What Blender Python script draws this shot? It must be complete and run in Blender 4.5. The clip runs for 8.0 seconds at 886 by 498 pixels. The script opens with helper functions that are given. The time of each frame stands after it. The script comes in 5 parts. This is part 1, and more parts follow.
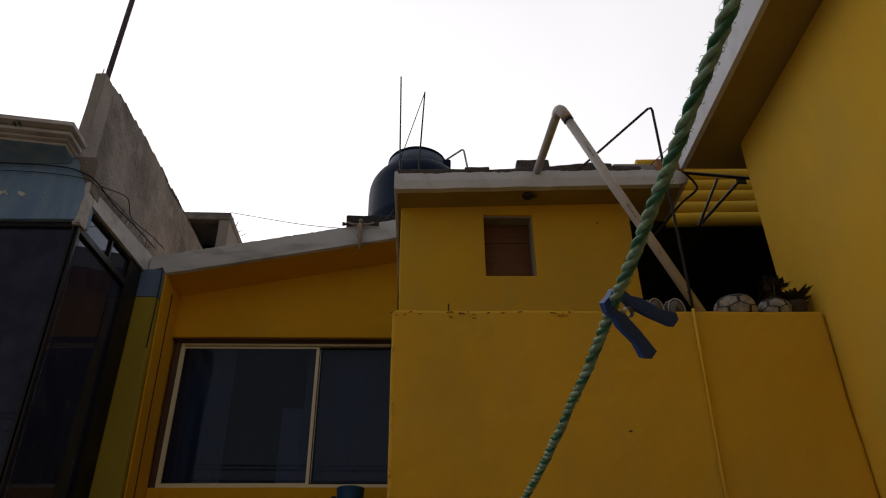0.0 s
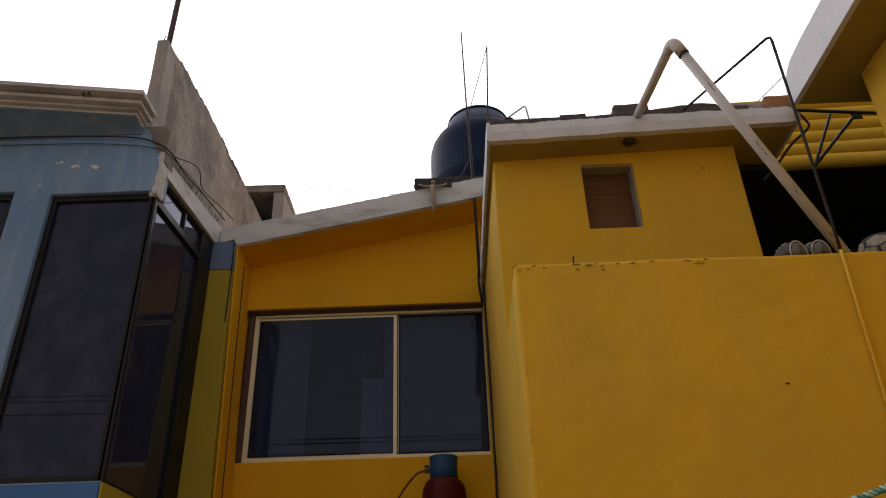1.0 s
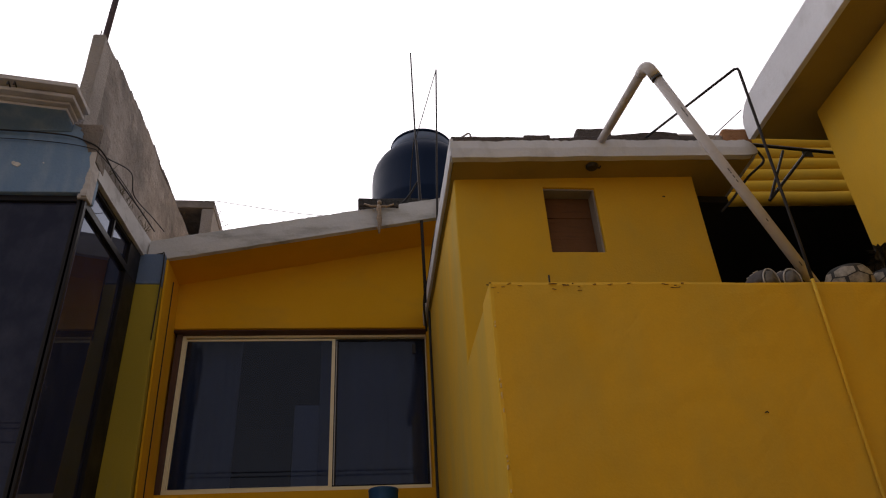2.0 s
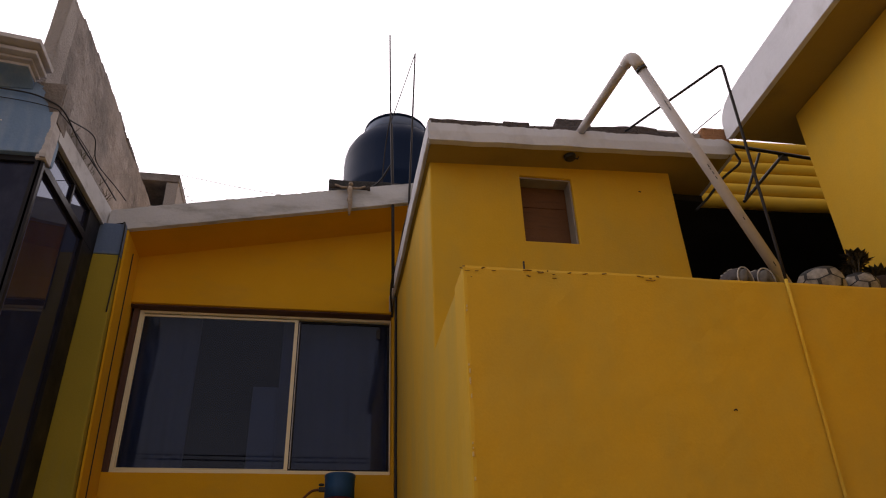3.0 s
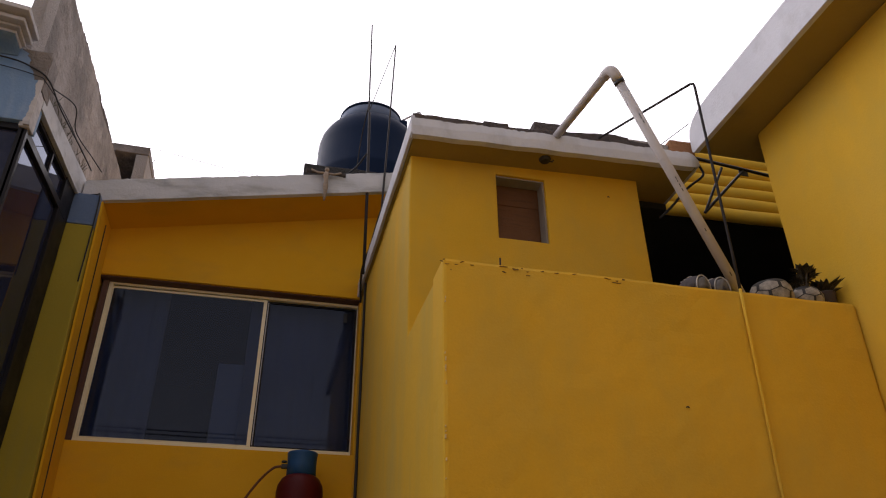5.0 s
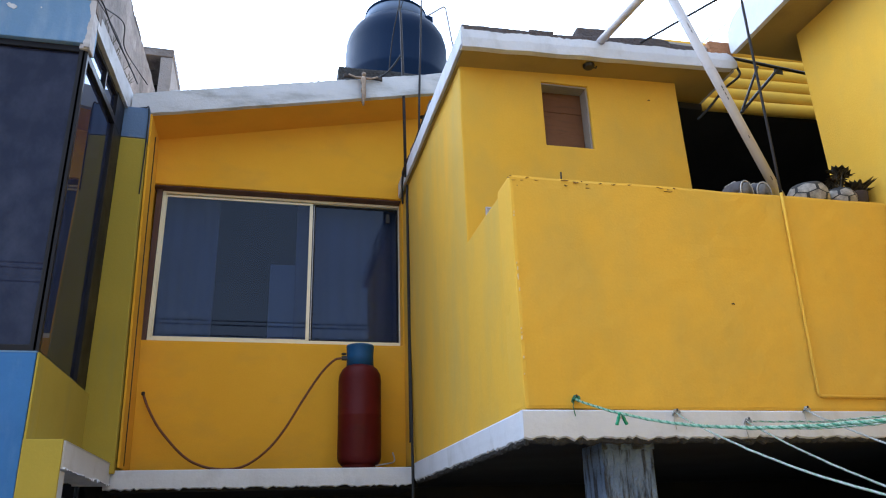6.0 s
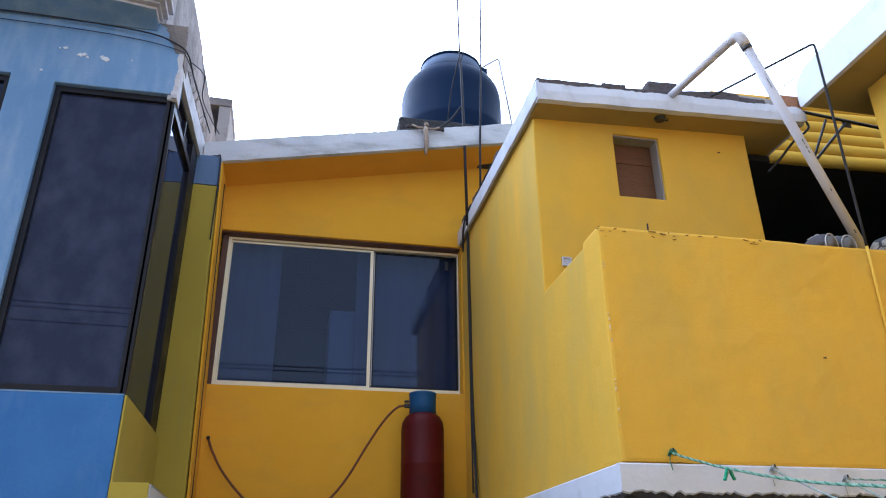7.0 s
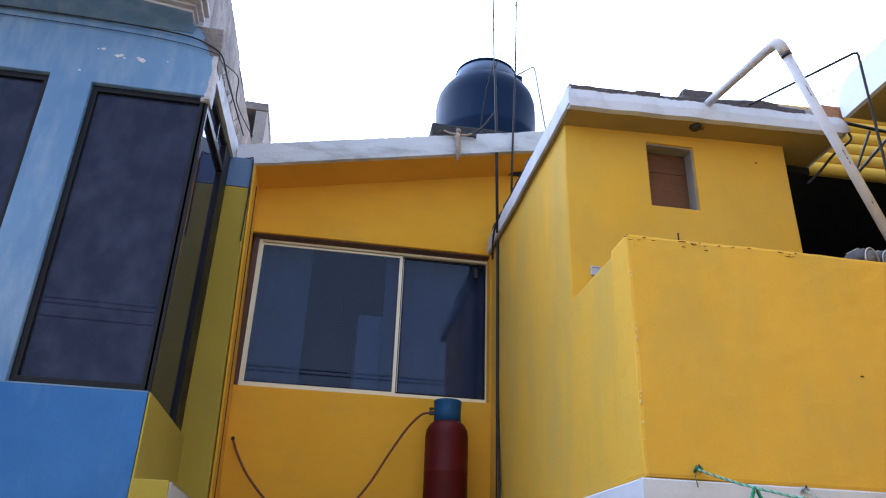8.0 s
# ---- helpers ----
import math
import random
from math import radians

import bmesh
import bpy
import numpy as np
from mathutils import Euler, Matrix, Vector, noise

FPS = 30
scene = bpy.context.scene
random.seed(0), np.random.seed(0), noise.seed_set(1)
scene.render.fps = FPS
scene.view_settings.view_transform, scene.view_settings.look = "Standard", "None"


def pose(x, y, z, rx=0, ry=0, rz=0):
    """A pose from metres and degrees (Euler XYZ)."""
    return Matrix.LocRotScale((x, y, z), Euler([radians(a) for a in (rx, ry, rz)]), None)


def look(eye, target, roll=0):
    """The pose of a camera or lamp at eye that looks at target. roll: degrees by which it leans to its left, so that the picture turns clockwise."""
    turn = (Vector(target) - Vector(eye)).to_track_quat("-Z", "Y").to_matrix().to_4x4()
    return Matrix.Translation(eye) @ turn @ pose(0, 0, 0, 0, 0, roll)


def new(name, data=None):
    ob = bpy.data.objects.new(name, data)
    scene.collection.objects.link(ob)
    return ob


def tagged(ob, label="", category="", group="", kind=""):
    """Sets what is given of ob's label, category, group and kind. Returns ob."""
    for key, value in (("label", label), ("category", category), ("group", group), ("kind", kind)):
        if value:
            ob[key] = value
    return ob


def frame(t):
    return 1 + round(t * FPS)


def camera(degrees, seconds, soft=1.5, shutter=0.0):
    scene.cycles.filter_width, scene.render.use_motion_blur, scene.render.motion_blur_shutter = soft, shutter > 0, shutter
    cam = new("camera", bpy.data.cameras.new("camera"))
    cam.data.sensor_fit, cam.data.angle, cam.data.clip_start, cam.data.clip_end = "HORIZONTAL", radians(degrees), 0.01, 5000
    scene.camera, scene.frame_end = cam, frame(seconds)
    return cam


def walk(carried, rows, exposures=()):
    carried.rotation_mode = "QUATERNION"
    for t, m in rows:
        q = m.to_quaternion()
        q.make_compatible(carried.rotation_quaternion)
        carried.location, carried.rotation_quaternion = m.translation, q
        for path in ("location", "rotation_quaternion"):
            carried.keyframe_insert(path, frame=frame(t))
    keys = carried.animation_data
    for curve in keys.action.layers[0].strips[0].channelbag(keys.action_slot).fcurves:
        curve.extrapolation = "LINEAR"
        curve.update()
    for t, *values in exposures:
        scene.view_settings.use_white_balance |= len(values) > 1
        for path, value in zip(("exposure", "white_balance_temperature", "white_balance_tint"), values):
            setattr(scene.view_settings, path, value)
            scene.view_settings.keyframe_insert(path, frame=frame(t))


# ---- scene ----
cam = camera(61.5, 8.0, soft=1.15)
PATH = [
    (0, (-0.016, -0.092, 1.737), (0.045, 1.612, 2.783), -0.6),
    (0.2, (-0.123, -0.076, 1.759), (-0.02, 1.661, 2.744), -1.9),
    (0.4, (-0.236, -0.028, 1.78), (-0.115, 1.737, 2.713), -2.0),
    (0.5, (-0.291, -0.008, 1.77), (-0.17, 1.757, 2.703), -1.7),
    (0.8, (-0.377, 0.082, 1.788), (-0.27, 1.836, 2.743), -2.3),
    (1, (-0.43, 0.156, 1.792), (-0.441, 1.899, 2.773), -1.9),
    (1.5, (-0.557, 0.315, 1.814), (-0.492, 2.048, 2.81), -0.0),
    (1.7, (-0.632, 0.337, 1.822), (-0.464, 2.029, 2.874), -3.0),
    (3, (-0.675, 0.475, 1.826), (-0.37, 2.161, 2.857), -2.0),
    (3.5, (-0.682, 0.451, 1.822), (-0.42, 2.167, 2.814), -2.4),
    (4, (-0.668, 0.455, 1.803), (-0.46, 2.146, 2.85), -0.6),
    (4.2, (-0.68, 0.445, 1.817), (-0.394, 2.125, 2.864), -1.5),
    (5.3, (-0.89, 0.314, 1.754), (-0.449, 2.031, 2.68), -0.3),
    (5.5, (-0.964, 0.283, 1.791), (-0.523, 2.071, 2.573), -0.8),
    (6, (-1.163, 0.123, 1.79), (-0.721, 1.938, 2.504), -1.9),
    (6.5, (-1.38, 0.114, 1.799), (-0.932, 1.891, 2.599), -3.7),
    (7, (-1.463, 0.15, 1.794), (-1.09, 1.931, 2.624), -0.5),
    (7.5, (-1.416, 0.183, 1.801), (-1.097, 1.979, 2.622), 0.7),
    (8, (-1.405, 0.184, 1.794), (-1.128, 1.973, 2.645), 2.1),
]

# ---- world and light: a bright overcast sky ----
EXPOSURES = [
    (0.0, -3.85, 6750, 11), (0.5, -3.55, 7000, 14), (1.0, -2.9, 6950, 15), (1.5, -3.25, 6800, 15), (3.0, -2.95, 7000, 23),
    (4.2, -2.85, 6850, 23), (5.3, -2.6, 6600, 19), (5.5, -2.42, 6450, 19), (6.0, -1.5, 5000, 7), (6.5, -1.35, 4850, 6), (7.0, -1.5, 4900, 11), (8.0, -1.53, 4900, 12),
]
walk(cam, [(t, look(eye, target, roll)) for t, eye, target, roll in PATH], EXPOSURES)

world = bpy.data.worlds.new("overcast_sky")
scene.world = world
world.use_nodes = True
wn, wl = world.node_tree.nodes, world.node_tree.links
wn.clear()
w_out, w_bg = wn.new("ShaderNodeOutputWorld"), wn.new("ShaderNodeBackground")
w_sky = wn.new("ShaderNodeTexSky")
w_sky.sky_type, w_sky.sun_disc = "NISHITA", False
w_sky.sun_elevation, w_sky.sun_rotation = radians(40), radians(-28)
w_coord, w_sep = wn.new("ShaderNodeTexCoord"), wn.new("ShaderNodeSeparateXYZ")
w_grad = wn.new("ShaderNodeMapRange")
w_grad.inputs["From Min"].default_value, w_grad.inputs["From Max"].default_value = 0.0, 1.0
w_grad.inputs["To Min"].default_value, w_grad.inputs["To Max"].default_value = 48.0, 21.0
w_cloud = wn.new("ShaderNodeTexNoise")
w_cloud.inputs["Scale"].default_value, w_cloud.inputs["Detail"].default_value = 2.2, 4.0
w_vary = wn.new("ShaderNodeMapRange")
w_vary.inputs["To Min"].default_value, w_vary.inputs["To Max"].default_value = 0.82, 1.12
w_glow, w_dot = wn.new("ShaderNodeMapRange"), wn.new("ShaderNodeVectorMath")
w_dot.operation = "DOT_PRODUCT"
w_dot.inputs[1].default_value = (-0.36, 0.68, 0.64)
w_glow.inputs["From Min"].default_value, w_glow.inputs["To Min"].default_value, w_glow.inputs["To Max"].default_value = 0.1, 1.0, 6.5
w_sun = wn.new("ShaderNodeMath")
w_sun.operation = "MULTIPLY"
w_mul, w_col, w_mix = wn.new("ShaderNodeMath"), wn.new("ShaderNodeVectorMath"), wn.new("ShaderNodeMix")
w_mul.operation, w_col.operation, w_mix.data_type = "MULTIPLY", "SCALE", "RGBA"
w_col.inputs[0].default_value = (0.97, 0.98, 1.03)
w_mix.inputs["Factor"].default_value = 0.9
wl.new(w_coord.outputs["Generated"], w_sep.inputs[0])
wl.new(w_sep.outputs["Z"], w_grad.inputs["Value"])
wl.new(w_coord.outputs["Generated"], w_cloud.inputs["Vector"])
wl.new(w_cloud.outputs["Fac"], w_vary.inputs["Value"])
wl.new(w_grad.outputs["Result"], w_mul.inputs[0])
wl.new(w_coord.outputs["Generated"], w_dot.inputs[0])
wl.new(w_dot.outputs["Value"], w_glow.inputs["Value"])
wl.new(w_vary.outputs["Result"], w_sun.inputs[0])
wl.new(w_glow.outputs["Result"], w_sun.inputs[1])
wl.new(w_sun.outputs[0], w_mul.inputs[1])
wl.new(w_mul.outputs[0], w_col.inputs["Scale"])
wl.new(w_sky.outputs["Color"], w_mix.inputs["A"])
wl.new(w_col.outputs[0], w_mix.inputs["B"])
wl.new(w_mix.outputs["Result"], w_bg.inputs["Color"])
w_bg.inputs["Strength"].default_value = 0.1
wl.new(w_bg.outputs[0], w_out.inputs[0])

sun = new("sun", bpy.data.lights.new("sun", "SUN"))
sun.data.energy, sun.data.angle, sun.data.color = 0.6, radians(40), (1.0, 0.97, 0.92)
sun.matrix_world = look((-3.6, 6.8, 6.4), (0, 0, 0))


# ---- materials ----
def shader(name):
    m = bpy.data.materials.new(name)
    m.use_nodes = True
    return m, m.node_tree.nodes, m.node_tree.links, m.node_tree.nodes["Principled BSDF"]


def ramp_noise(nodes, links, coord, scale, detail, lo, hi, stretch=(1, 1, 1)):
    """A noise brought to 0..1 between lo and hi."""
    mapping, tex, ran = nodes.new("ShaderNodeMapping"), nodes.new("ShaderNodeTexNoise"), nodes.new("ShaderNodeMapRange")
    mapping.inputs["Scale"].default_value = stretch
    tex.inputs["Scale"].default_value, tex.inputs["Detail"].default_value, tex.inputs["Roughness"].default_value = scale, detail, 0.6
    ran.inputs["From Min"].default_value, ran.inputs["From Max"].default_value = lo, hi
    links.new(coord, mapping.inputs["Vector"])
    links.new(mapping.outputs[0], tex.inputs["Vector"])
    links.new(tex.outputs["Fac"], ran.inputs["Value"])
    return ran.outputs["Result"]


def blend(nodes, links, factor, a, b, amount=1.0):
    mix = nodes.new("ShaderNodeMix")
    mix.data_type = "RGBA"
    if amount < 1.0:
        mul = nodes.new("ShaderNodeMath")
        mul.operation = "MULTIPLY"
        mul.inputs[1].default_value = amount
        links.new(factor, mul.inputs[0])
        factor = mul.outputs[0]
    links.new(factor, mix.inputs["Factor"])
    for key, value in (("A", a), ("B", b)):
        if isinstance(value, tuple):
            mix.inputs[key].default_value = (*value, 1)
        else:
            links.new(value, mix.inputs[key])
    return mix.outputs["Result"]


def surface(name, base, second, stain, rough=0.85, metal=0.0, big=1.2, grain=60.0, stain_amount=0.5, bump=0.25, depth=0.004,
            stretch=(1, 1, 1), stain_at=(0.55, 0.75), gloss=0.5):
    """A painted, plastered or weathered surface: cloudy tone, streaky stains and fine grain."""
    m, nodes, links, bsdf = shader(name)
    coord = nodes.new("ShaderNodeNewGeometry").outputs["Position"]
    cloud = ramp_noise(nodes, links, coord, big, 5, 0.3, 0.7)
    fine = ramp_noise(nodes, links, coord, grain, 6, 0.3, 0.7)
    streak = ramp_noise(nodes, links, coord, big * 2.5, 6, *stain_at, stretch)
    col = blend(nodes, links, cloud, base, second)
    col = blend(nodes, links, streak, col, stain, stain_amount)
    col = blend(nodes, links, fine, col, tuple(0.82 * c for c in base), 0.3)
    links.new(col, bsdf.inputs["Base Color"])
    bsdf.inputs["Metallic"].default_value, bsdf.inputs["Specular IOR Level"].default_value = metal, gloss
    ran = nodes.new("ShaderNodeMapRange")
    ran.inputs["To Min"].default_value, ran.inputs["To Max"].default_value = max(rough - 0.12, 0.05), min(rough + 0.1, 1.0)
    links.new(cloud, ran.inputs["Value"])
    links.new(ran.outputs["Result"], bsdf.inputs["Roughness"])
    add, bmp = nodes.new("ShaderNodeMath"), nodes.new("ShaderNodeBump")
    add.operation = "ADD"
    links.new(fine, add.inputs[0])
    links.new(streak, add.inputs[1])
    links.new(add.outputs[0], bmp.inputs["Height"])
    bmp.inputs["Strength"].default_value, bmp.inputs["Distance"].default_value = bump, depth
    links.new(bmp.outputs[0], bsdf.inputs["Normal"])
    return m


def plain(name, base, rough=0.5, metal=0.0, vary=0.15, scale=40.0):
    """A small thing's surface: one colour with a slight mottle."""
    m, nodes, links, bsdf = shader(name)
    coord = nodes.new("ShaderNodeTexCoord").outputs["Object"]
    spot = ramp_noise(nodes, links, coord, scale, 4, 0.35, 0.65)
    links.new(blend(nodes, links, spot, base, tuple(c * (1 - vary) for c in base)), bsdf.inputs["Base Color"])
    bsdf.inputs["Roughness"].default_value, bsdf.inputs["Metallic"].default_value = rough, metal
    return m


def glass(name, tint, ior=1.45, dust=(0, 0, 0), haze=(0, 0, 0)):
    """Tinted glass; with an ior above 1 its face mirrors under a cloudy film of dust."""
    m, nodes, links, bsdf = shader(name)
    nodes.remove(bsdf)
    out, clear = nodes["Material Output"], nodes.new("ShaderNodeBsdfTransparent")
    clear.inputs["Color"].default_value = (*tint, 1)
    if ior <= 1.0:
        links.new(clear.outputs[0], out.inputs["Surface"])
        return m
    film, dusty = nodes.new("ShaderNodeBsdfDiffuse"), nodes.new("ShaderNodeMixShader")
    coord = nodes.new("ShaderNodeNewGeometry").outputs["Position"]
    cloud = ramp_noise(nodes, links, coord, 7.0, 6, 0.42, 0.78, (1, 1, 0.7))
    links.new(blend(nodes, links, cloud, dust, haze), film.inputs["Color"])
    dusty.inputs[0].default_value = 0.35
    links.new(clear.outputs[0], dusty.inputs[1])
    links.new(film.outputs[0], dusty.inputs[2])
    gloss, fresnel, mix = nodes.new("ShaderNodeBsdfGlossy"), nodes.new("ShaderNodeFresnel"), nodes.new("ShaderNodeMixShader")
    gloss.inputs["Color"].default_value = (0.78, 0.85, 1.0, 1)
    gloss.inputs["Roughness"].default_value, fresnel.inputs["IOR"].default_value = 0.0, ior
    links.new(fresnel.outputs[0], mix.inputs[0])
    links.new(dusty.outputs[0], mix.inputs[1])
    links.new(gloss.outputs[0], mix.inputs[2])
    links.new(mix.outputs[0], out.inputs["Surface"])
    return m


YELLOW = surface("yellow_wall_paint", (0.70, 0.41, 0.032), (0.63, 0.37, 0.024), (0.47, 0.345, 0.07), 0.85, stain_amount=0.65, stain_at=(0.42, 0.75), stretch=(1, 1, 0.5), bump=0.14, grain=90, gloss=0.25)
YELLOW_BAY = surface("warm_yellow_wall_paint", (0.76, 0.40, 0.013), (0.70, 0.36, 0.012), (0.52, 0.31, 0.04), 0.85, stain_amount=0.5, stain_at=(0.5, 0.75), stretch=(0.6, 1, 1.2), bump=0.12, grain=90, gloss=0.25)
YELLOW_OLD = surface("weathered_yellow_paint", (0.70, 0.395, 0.02), (0.61, 0.38, 0.04), (0.42, 0.335, 0.09), 0.88, stain_amount=0.75, big=0.9, stretch=(1.2, 1.2, 0.4), stain_at=(0.42, 0.72), bump=0.16, gloss=0.25)
# Undersides: darker than the wall yellow, with shade as well as dirt in the colour.
SOFFIT = surface("shaded_dirty_yellow_soffit", (0.36, 0.25, 0.05), (0.29, 0.205, 0.05), (0.19, 0.14, 0.05), 0.9, stain_amount=0.6, big=1.6, bump=0.15)
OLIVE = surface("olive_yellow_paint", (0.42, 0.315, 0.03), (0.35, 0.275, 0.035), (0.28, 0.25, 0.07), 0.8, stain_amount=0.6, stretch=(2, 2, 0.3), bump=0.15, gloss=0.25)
WHITE = surface("white_trim_paint", (0.63, 0.64, 0.68), (0.55, 0.56, 0.60), (0.32, 0.31, 0.30), 0.85, stain_amount=0.65, big=2.5, stretch=(1, 1, 0.6), stain_at=(0.52, 0.8), bump=0.18, gloss=0.25)
WHITE_WORN = surface("worn_white_paint", (0.62, 0.62, 0.64), (0.50, 0.51, 0.53), (0.26, 0.26, 0.25), 0.85, stain_amount=0.8, big=3.0, stretch=(0.5, 1, 1.6), stain_at=(0.5, 0.72), bump=0.25, depth=0.006)
BLUE = surface("blue_facade_paint", (0.18, 0.29, 0.45), (0.125, 0.22, 0.38), (0.36, 0.43, 0.52), 0.8, stain_amount=0.6, big=1.6, stretch=(2.0, 2.0, 0.5), stain_at=(0.45, 0.75), bump=0.3, gloss=0.3)
BLUE_DEEP = surface("deep_blue_panel_paint", (0.065, 0.18, 0.43), (0.045, 0.13, 0.33), (0.13, 0.23, 0.45), 0.8, stain_amount=0.5, big=1.8, stretch=(2.0, 2.0, 0.5), bump=0.3, gloss=0.25)
BLUE_DARK = surface("flaking_blue_paint", (0.10, 0.17, 0.32), (0.16, 0.22, 0.33), (0.33, 0.33, 0.34), 0.8, stain_amount=0.8, stain_at=(0.5, 0.65))
PLASTER = surface("bare_cement_plaster", (0.31, 0.265, 0.235), (0.095, 0.083, 0.078), (0.40, 0.35, 0.315), 0.95, stain_amount=0.6, big=2.6, stretch=(1, 1, 0.7), stain_at=(0.52, 0.7), bump=0.7, depth=0.014, grain=18)
PLASTER_PALE = surface("pale_cement", (0.36, 0.32, 0.29), (0.27, 0.24, 0.22), (0.15, 0.135, 0.125), 0.95, stain_amount=0.7, big=2.0, bump=0.7, depth=0.01)
MOULDING = surface("cream_moulding_paint", (0.56, 0.53, 0.52), (0.44, 0.415, 0.41), (0.20, 0.175, 0.17), 0.85, stain_amount=0.8, big=3.0, stretch=(0.5, 1, 2), stain_at=(0.45, 0.72))
BROKEN = surface("broken_concrete", (0.045, 0.042, 0.04), (0.028, 0.026, 0.025), (0.09, 0.085, 0.08), 1.0, bump=1.0, depth=0.02, grain=40)
RUBBLE = surface("dark_old_brick", (0.075, 0.062, 0.06), (0.11, 0.085, 0.075), (0.045, 0.045, 0.05), 0.95, bump=1.0, depth=0.012, grain=35)
BRICK = surface("orange_brick", (0.36, 0.17, 0.07), (0.28, 0.13, 0.06), (0.15, 0.10, 0.07), 0.95, bump=0.8, depth=0.008)
GROUND = surface("patio_concrete", (0.29, 0.28, 0.265), (0.235, 0.225, 0.215), (0.16, 0.15, 0.14), 0.9, big=0.6, bump=0.5, depth=0.006)
# Near-black for unlit porch, balcony and rooms: their darkness is put into the colour.
SHADE_DARK = surface("shade_dark_wall", (0.022, 0.021, 0.02), (0.016, 0.015, 0.015), (0.032, 0.029, 0.027), 0.95, gloss=0.2)
WOOD = surface("brown_shutter_wood", (0.16, 0.075, 0.03), (0.12, 0.053, 0.023), (0.06, 0.03, 0.016), 0.7, stretch=(0.6, 1, 6), stain_amount=0.7, big=3.0, bump=0.3, gloss=0.3)
NICHE_GREY = surface("grey_niche_plaster", (0.30, 0.27, 0.24), (0.24, 0.22, 0.20), (0.16, 0.14, 0.12), 0.9)
POST_WOOD = surface("weathered_blue_timber", (0.23, 0.30, 0.43), (0.12, 0.17, 0.27), (0.022, 0.022, 0.026), 0.9, stretch=(5, 5, 0.6), stain_amount=1.0, big=3.2, stain_at=(0.50, 0.60), bump=1.0, depth=0.012)
ALUMINIUM = surface("cream_window_aluminium", (0.90, 0.83, 0.60), (0.84, 0.76, 0.52), (0.50, 0.42, 0.26), 0.4, big=4.0, grain=120, bump=0.05, stain_amount=0.35)
BRONZE = surface("dark_window_profile", (0.012, 0.011, 0.013), (0.009, 0.008, 0.010), (0.03, 0.026, 0.024), 0.5, big=4.0, bump=0.05, gloss=0.2)
REVEAL = surface("brown_window_reveal", (0.13, 0.075, 0.06), (0.10, 0.056, 0.046), (0.06, 0.036, 0.03), 0.8, gloss=0.2)
TANK = surface("black_blue_polyethylene", (0.006, 0.015, 0.040), (0.009, 0.020, 0.050), (0.022, 0.030, 0.052), 0.55, big=1.5, stain_amount=0.35, stretch=(4, 4, 0.3), bump=0.08, gloss=0.06)
TANK_GREY = surface("dusty_tank_neck", (0.14, 0.18, 0.26), (0.11, 0.14, 0.21), (0.06, 0.08, 0.11), 0.6, big=3.0, bump=0.08, gloss=0.2)
RED = surface("red_gas_enamel", (0.085, 0.005, 0.005), (0.068, 0.004, 0.004), (0.04, 0.008, 0.007), 0.5, big=3.0, stain_amount=0.6, bump=0.15, gloss=0.2)
GAS_BLUE = surface("blue_collar_enamel", (0.018, 0.085, 0.22), (0.014, 0.065, 0.17), (0.03, 0.06, 0.11), 0.5, big=5.0, bump=0.15, gloss=0.25)
PVC = surface("old_white_pvc", (0.54, 0.51, 0.50), (0.46, 0.43, 0.42), (0.26, 0.23, 0.215), 0.55, big=4.0, stain_amount=0.6, bump=0.1, gloss=0.3)
BLACK = plain("black_paint", (0.018, 0.017, 0.018), 0.5)
IRON = plain("rusty_black_iron", (0.022, 0.018, 0.018), 0.7, 0.3, 0.4)
RUST = plain("rusted_bar", (0.15, 0.12, 0.15), 0.8, 0.2, 0.4)
RUBBER = plain("red_brown_rubber", (0.15, 0.055, 0.022), 0.8)
CURTAIN = surface("grey_white_curtain_cloth", (0.62, 0.61, 0.64), (0.50, 0.49, 0.52), (0.30, 0.30, 0.33), 0.95, big=2.0, grain=150, stretch=(6, 1, 0.2), bump=0.2)
CURTAIN_DARK = surface("purple_grey_curtain", (0.085, 0.09, 0.16), (0.06, 0.064, 0.12), (0.20, 0.21, 0.31), 0.95, big=3.0, grain=25, stain_amount=0.7, stain_at=(0.48, 0.8), bump=0.0)
# Room surfaces: lack of light and its blue cast are put into the colour.
INNER = surface("dim_room_shade", (0.035, 0.05, 0.085), (0.028, 0.04, 0.07), (0.022, 0.03, 0.05), 0.9, gloss=0.2)
PANEL = surface("white_wardrobe_panel", (0.80, 0.81, 0.84), (0.75, 0.76, 0.79), (0.66, 0.66, 0.70), 0.7)
GLASS = glass("window_glass", (0.30, 0.38, 0.60), 1.42, (0.010, 0.016, 0.036), (0.028, 0.038, 0.068))
GLASS_TINTED = glass("tinted_window_glass", (0.04, 0.045, 0.08), 1.30, (0.045, 0.05, 0.105), (0.11, 0.12, 0.20))
GLASS_BACK = glass("glass_inner_face", (0.95, 0.96, 0.97), 1.0)
ROPE_GREEN = plain("green_plastic_fibre", (0.045, 0.20, 0.10), 0.6, 0.0, 0.45, 120)
ROPE_PALE = plain("pale_green_fibre", (0.27, 0.42, 0.29), 0.75, 0.0, 0.4, 120)
ROPE_WHITE = plain("grey_white_fibre", (0.42, 0.45, 0.44), 0.8, 0.0, 0.4, 120)
PEG_BLUE = plain("blue_peg_plastic", (0.008, 0.048, 0.23), 0.6)
PEG_GREEN = plain("green_peg_plastic", (0.02, 0.28, 0.14), 0.4)
STEEL = plain("spring_steel", (0.35, 0.35, 0.36), 0.35, 0.9)
CROSS_WOOD = plain("dark_cross_wood", (0.055, 0.04, 0.032), 0.8, 0.0, 0.4, 60)
